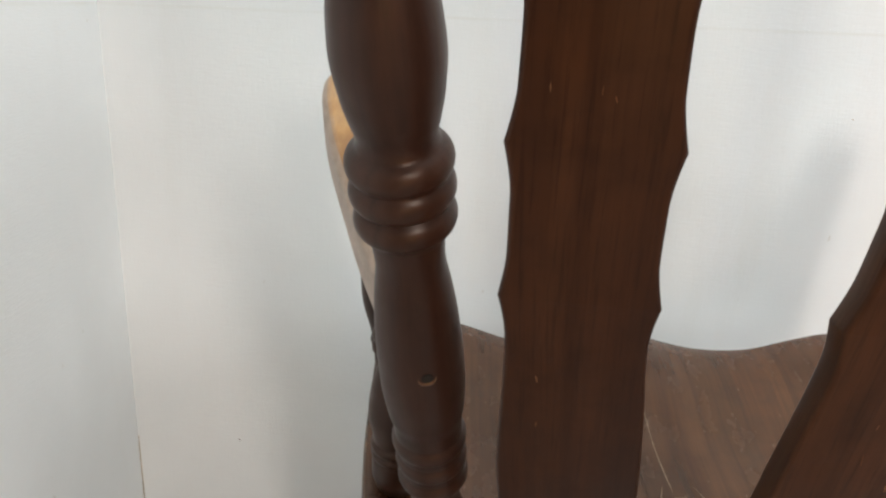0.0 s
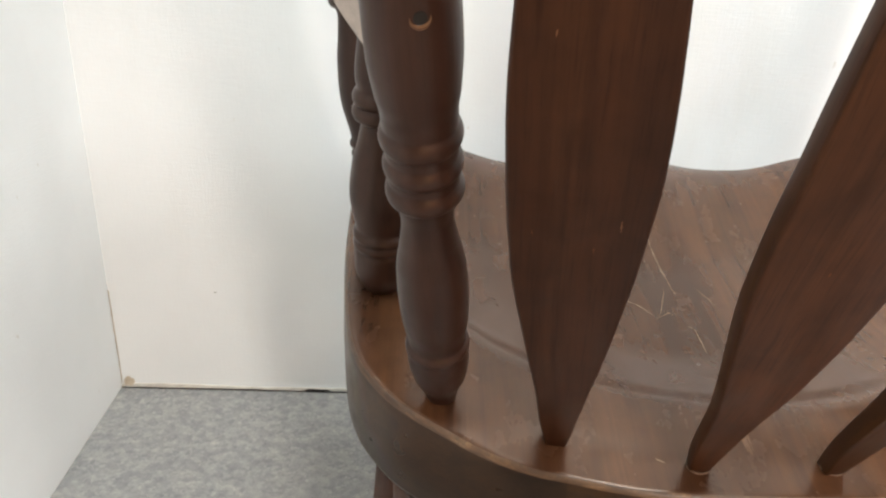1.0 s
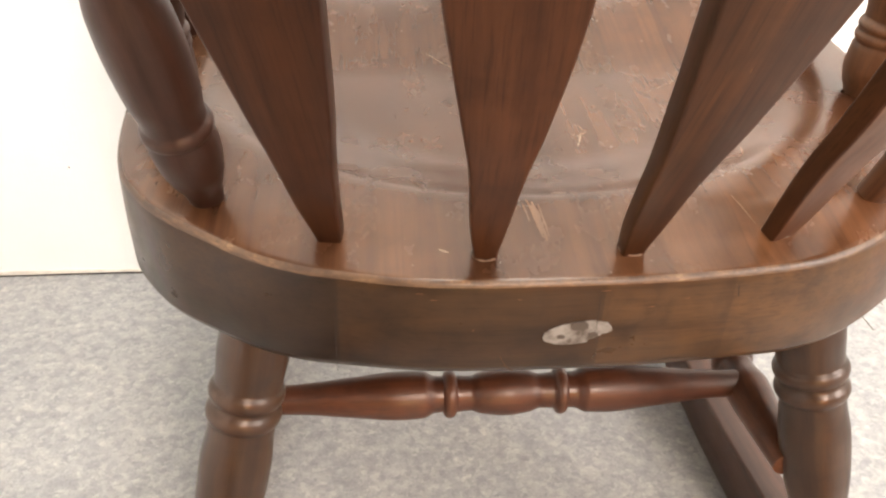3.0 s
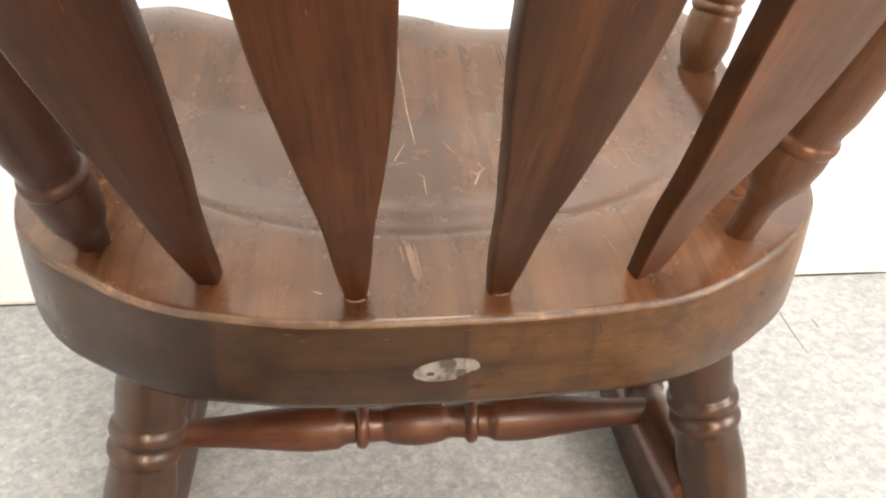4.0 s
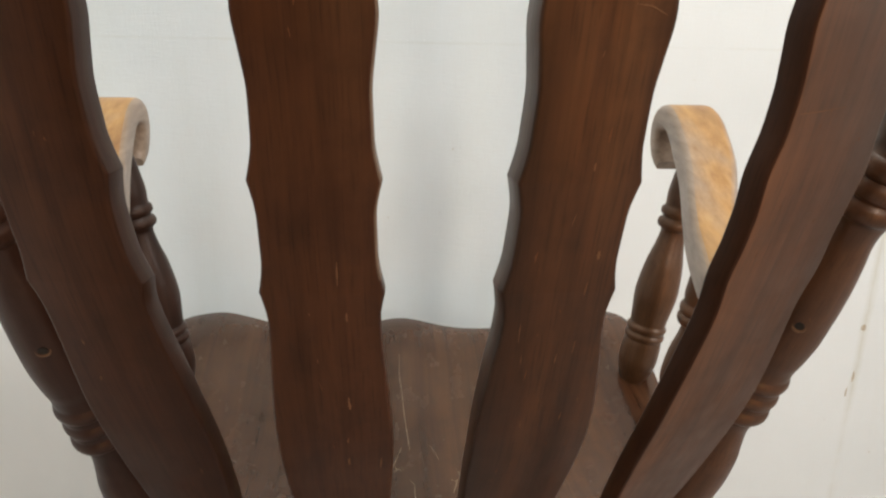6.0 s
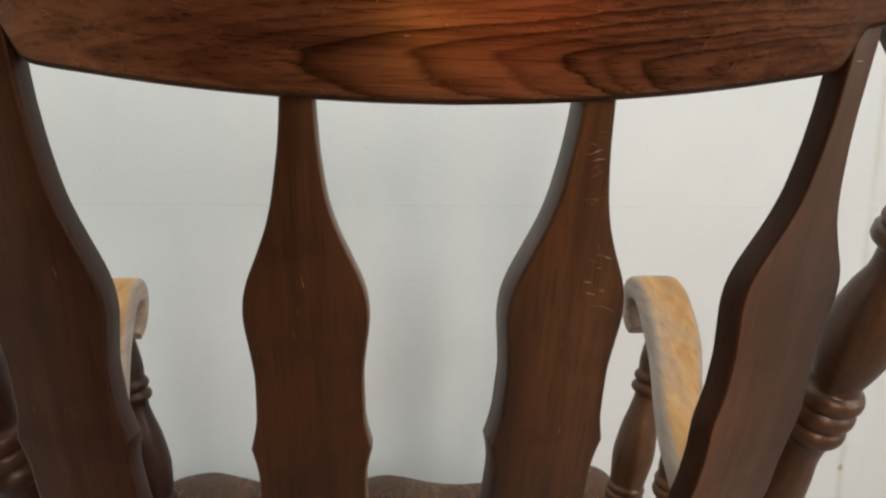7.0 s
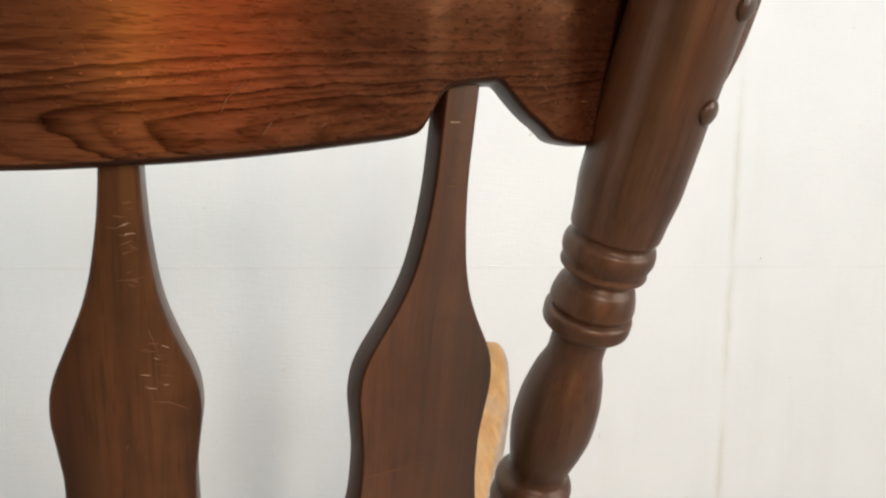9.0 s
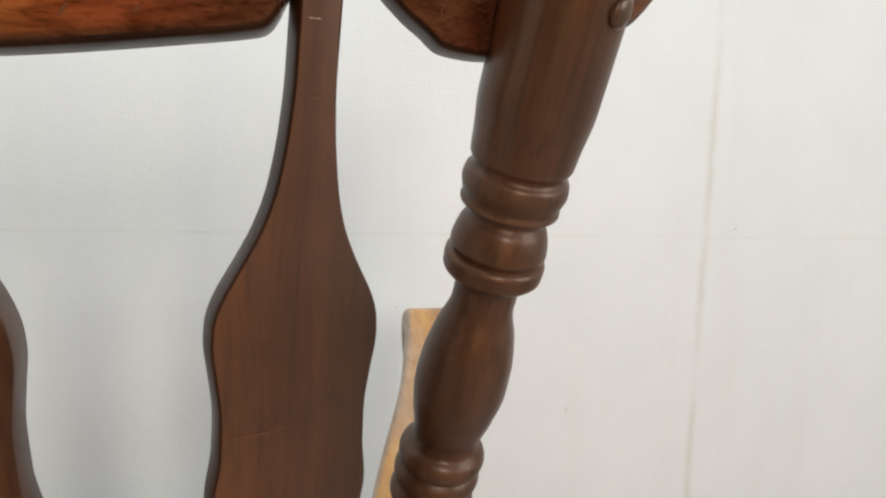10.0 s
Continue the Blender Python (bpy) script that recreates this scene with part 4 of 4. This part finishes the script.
for points, width in ((((.1038, 1.0377), (.1061, 1.0431), (.1134, 1.0502)), .0006), (((.1189, 1.0302), (.1223, 1.0350)), .0012), (((.1402, 1.0333), (.1431, 1.0360)), .0010),
                      (((-.1158, 1.0524), (-.1062, 1.0516)), .0009), (((.1500, 1.0474), (.1588, 1.0520)), .0006), (((.2352, 1.058), (.2400, 1.0540)), .0008), (((.2352, 1.048), (.2410, 1.0500)), .0008)):
    scratch([(x * 1.015, z + .0205) for x, z in points], width * .8, crest_face, crest, FAINT)
for points, width in ((((.0626, .9916), (.0680, .9918), (.0734, .9932)), .0009), (((.0729, .9373), (.0800, .9366), (.0877, .9329)), .0009), (((.0733, .9702), (.0773, .9567)), .0008),
                      (((.0651, 1.0026), (.0692, 1.0039)), .0008), (((.0377, .6387), (.0420, .6400)), .0009), (((.0744, .7594), (.0740, .7500)), .0009), (((.0649, .7505), (.0646, .7440)), .0010),
                      (((.0416, .773), (.0418, .7600)), .0008), (((.0448, .7503), (.0450, .7440)), .0009), (((.0772, .8175), (.0774, .8125)), .0030), (((.0744, .7982), (.0738, .7900)), .0010)):
    scratch(points, width * .65, slat_face(1, False), slats[2], RUBBED)
for points, width in ((((-.0504, .7168), (-.0500, .7110)), .0014), (((-.0517, .6867), (-.0516, .6820)), .0011), (((-.0515, .6671), (-.0512, .6600)), .0013), (((-.0316, .6671), (-.0318, .6570)), .0010),
                      (((-.0511, .7807), (-.0510, .7750)), .0010), (((-.0507, .7205), (-.0505, .7150)), .0010), (((-.0555, .8124), (-.0554, .7980)), .0007)):
    scratch(points, width, slat_face(-1, False), slats[1], RUBBED)
scratch(((.1676, .8884), (.1800, .8893), (.1965, .8911)), .0007, slat_face(1, True), slats[3], RUBBED)


# ---- marks on the walls and the floor ----
def blot(name, place, right, up, material, parent, seed, thick=.0004):
    """A thin irregular patch; right and up: its half extents."""
    rnd = random.Random(seed)
    right, up, place = Vector(right), Vector(up), Vector(place)
    lift = right.cross(up).normalized() * thick
    bm = bmesh.new()
    rows = []
    shape = [0.6 + 0.4 * rnd.random() for _ in range(18)]
    for h in (-lift, lift):
        rows.append([bm.verts.new(place + h + (right * math.cos(math.pi * i / 9) + up * math.sin(math.pi * i / 9)) * shape[i]) for i in range(18)])
    bm.faces.new(rows[1])
    bm.faces.new(list(reversed(rows[0])))
    for i in range(18):
        bm.faces.new((rows[0][i], rows[0][(i + 1) % 18], rows[1][(i + 1) % 18], rows[1][i]))
    return part(name, bm, material, parent, smooth=0, chair=False)


for x, z, w, h, mat in ((.7532, .3328, .0050, .0070, STAIN), (.752, .245, .0022, .0120, STAIN), (.745, .216, .0018, .0100, STAIN), (.802, .775, .0010, .0018, STAIN), (-.4937, .1612, .0012, .0014, GRIME), (.2977, .6597, .0012, .0012, STAIN)):
    blot("stain", (x, FRONT_Y - .0001, z), (w, 0, 0), (0, 0, h), mat, wall_front, int(x * 1e4))


def strip(name, points, width, normal, material, parent, thick=.0004, seed=1):
    """A thin uneven line laid on a surface."""
    rnd = random.Random(seed)
    normal = Vector(normal)
    pts = [Vector(p) for p in points]
    loops = []
    for k in range(len(pts) - 1):
        d = (pts[k + 1] - pts[k]).normalized()
        side = d.cross(normal)
        for i in range(25):
            if i == 24 and k < len(pts) - 2:
                continue
            w = width * (.5 + rnd.random()) / 2
            p = pts[k].lerp(pts[k + 1], i / 24) + side * width * .5 * (rnd.random() - .5)
            loops.append([p + side * w - normal * thick, p - side * w - normal * thick, p - side * w + normal * thick, p + side * w + normal * thick])
    return part(name, skin(loops), material, parent, smooth=0, chair=False)


strip("seam", ((.79, .603, 0), (.806, .583, 0), (.83, .53, 0)), .0014, (0, 0, 1), GRIME, floor, seed=2)
strip("scuff", ((.543, .507, 0), (.536, .450, 0), (.533, .409, 0)), .0012, (0, 0, 1), GRIME, floor, seed=3)
strip("scuff", ((.581, .49, 0), (.578, .463, 0)), .0012, (0, 0, 1), GRIME, floor, seed=4)
# dirty joint between wall and floor, and the cracked corner
strip("caulk", ((LEFT_X, FRONT_Y - .001, .0050), (1.6, FRONT_Y - .001, .0050)), .0055, (0, -1, 0), CAULK, wall_front, thick=.0014, seed=6)
strip("crack", ((LEFT_X, FRONT_Y - .0016, .0012), (0.2, FRONT_Y - .0016, .0012), (1.6, FRONT_Y - .0016, .0012)), .0019, (0, -1, 0), DARK, wall_front, thick=.0008, seed=7)
strip("crack", ((LEFT_X + .0008, FRONT_Y - .0008, .004), (LEFT_X + .0008, FRONT_Y - .0008, .09), (LEFT_X + .0008, FRONT_Y - .0008, .16)), .0012, (.707, -.707, 0), STAIN, wall_front, seed=8)

blot("gap", (-.356, FRONT_Y - .0022, .0035), (.030, 0, 0), (0, 0, .0024), DARK, wall_front, 9)
blot("stain", (LEFT_X + .012, FRONT_Y - .0022, .012), (.010, 0, 0), (0, 0, .009), STAIN, wall_front, 10)

# many small nicks down the slats
rnd = random.Random(21)
for slat, side, outer, count in ((slats[0], -1, True, 9), (slats[1], -1, False, 8), (slats[2], 1, False, 22), (slats[3], 1, True, 22)):
    face = slat_face(side, outer)
    for _ in range(count):
        z = rnd.uniform(.55, .95)
        room = slat_width(side, outer, z) / 2 - .010
        x = curve(SLAT_X[side, outer], z) + rnd.uniform(-room, room)
        length = rnd.choice((.0020, .0030, .0040, .0070))
        scratch(((x, z), (x + length * .12 * side + rnd.uniform(-.0006, .0006), z + length)), rnd.uniform(.0004, .0008), face, slat, RUBBED if rnd.random() < .6 else FAINT)

# rubbed patches where the slats meet the rail
for slat, side, outer, centre, count in ((slats[2], 1, False, (.066, 1.005), 16), (slats[2], 1, False, (.073, .956), 14), (slats[3], 1, True, (.203, 1.045), 7)):
    for _ in range(count):
        z = centre[1] + rnd.uniform(-.018, .018)
        n, a = rnd.uniform(.0020, .0055), rnd.uniform(-.5, .4)
        middle, room = curve(SLAT_X[side, outer], z), slat_width(side, outer, z) / 2 - .0035
        x = min(centre[0] + rnd.uniform(-.007, .007), middle + room - n)
        scratch(((x, z), (x + n * math.cos(a), z + n * math.sin(a))), rnd.uniform(.0003, .0006), slat_face(side, outer), slat, PALE if rnd.random() < .25 else RUBBED)

# the scarred lobe beside the post, and chips on the post itself
rnd = random.Random(8)
for _ in range(16):
    x, z = rnd.uniform(.245, .270), rnd.uniform(1.0620, 1.088)
    a = rnd.uniform(-.3, .5) if rnd.random() < .7 else 1.4
    n = rnd.uniform(.0015, .0060)
    scratch(((x, z), (x + n * math.cos(a), z + n * math.sin(a))), rnd.uniform(.0004, .0008), crest_face, crest, RUBBED if rnd.random() < .15 else FAINT)


# dried glue round the feet of slats and posts
def foot_ring(cx, cy, rx, ry, thick=.0005, n=28, m=6):
    loops = []
    for i in range(n + 1):
        a = 2 * math.pi * i / n
        x, y = cx + rx * math.cos(a), cy + ry * math.sin(a)
        o = Vector((math.cos(a), math.sin(a), 0))
        r = thick * (.6 + .5 * math.sin(3 * a + 40 * cx) ** 2)
        z = seat_top(x, y) + .0013
        loops.append([Vector((x, y, z)) + o * r * math.cos(2 * math.pi * j / m) + Vector((0, 0, r * math.sin(2 * math.pi * j / m))) for j in range(m)])
    return skin(loops, closed_ends=False)


GLUE = plain("dried_glue", (0.20, 0.125, 0.08), 0.35)
for x, y in ((-.1418, .0265), (-.0472, .0045), (.0452, .0055), (.1455, .0180)):
    part("glue_line", foot_ring(x, y, .0079, .0070), GLUE, seat)


# chips, joints and a split on the seat's edge
def rim_face(x, z):
    return -.0226 + .25 * x * x


for points, width, material in ((((-.082, .4085), (-.078, .4080)), .0007, RUBBED), (((-.056, .3860), (-.0545, .3855)), .0006, RUBBED), (((-.091, .4130), (-.086, .4125)), .0005, RUBBED), (((.050, .3990), (.055, .3992)), .0007, RUBBED),
                                (((.073, .4040), (.077, .4042)), .0005, RUBBED), (((-.030, .4075), (-.027, .4073)), .0006, RUBBED), (((.020, .4120), (.026, .4121)), .0005, RUBBED),
                                (((-.1380, .4120), (-.1374, .3950), (-.1384, .3780), (-.1379, .3560)), .0004, DARK), (((.0200, .4130), (.0205, .3820)), .0003, DARK), (((.1060, .4120), (.1075, .4030)), .0007, DARK),
                                (((-.038, .3660), (-.034, .3580), (-.028, .3530)), .0004, RUBBED), (((.052, .3560), (.072, .3590), (.090, .3580)), .0006, DARK)):
    scratch(points, width, rim_face, seat, material)
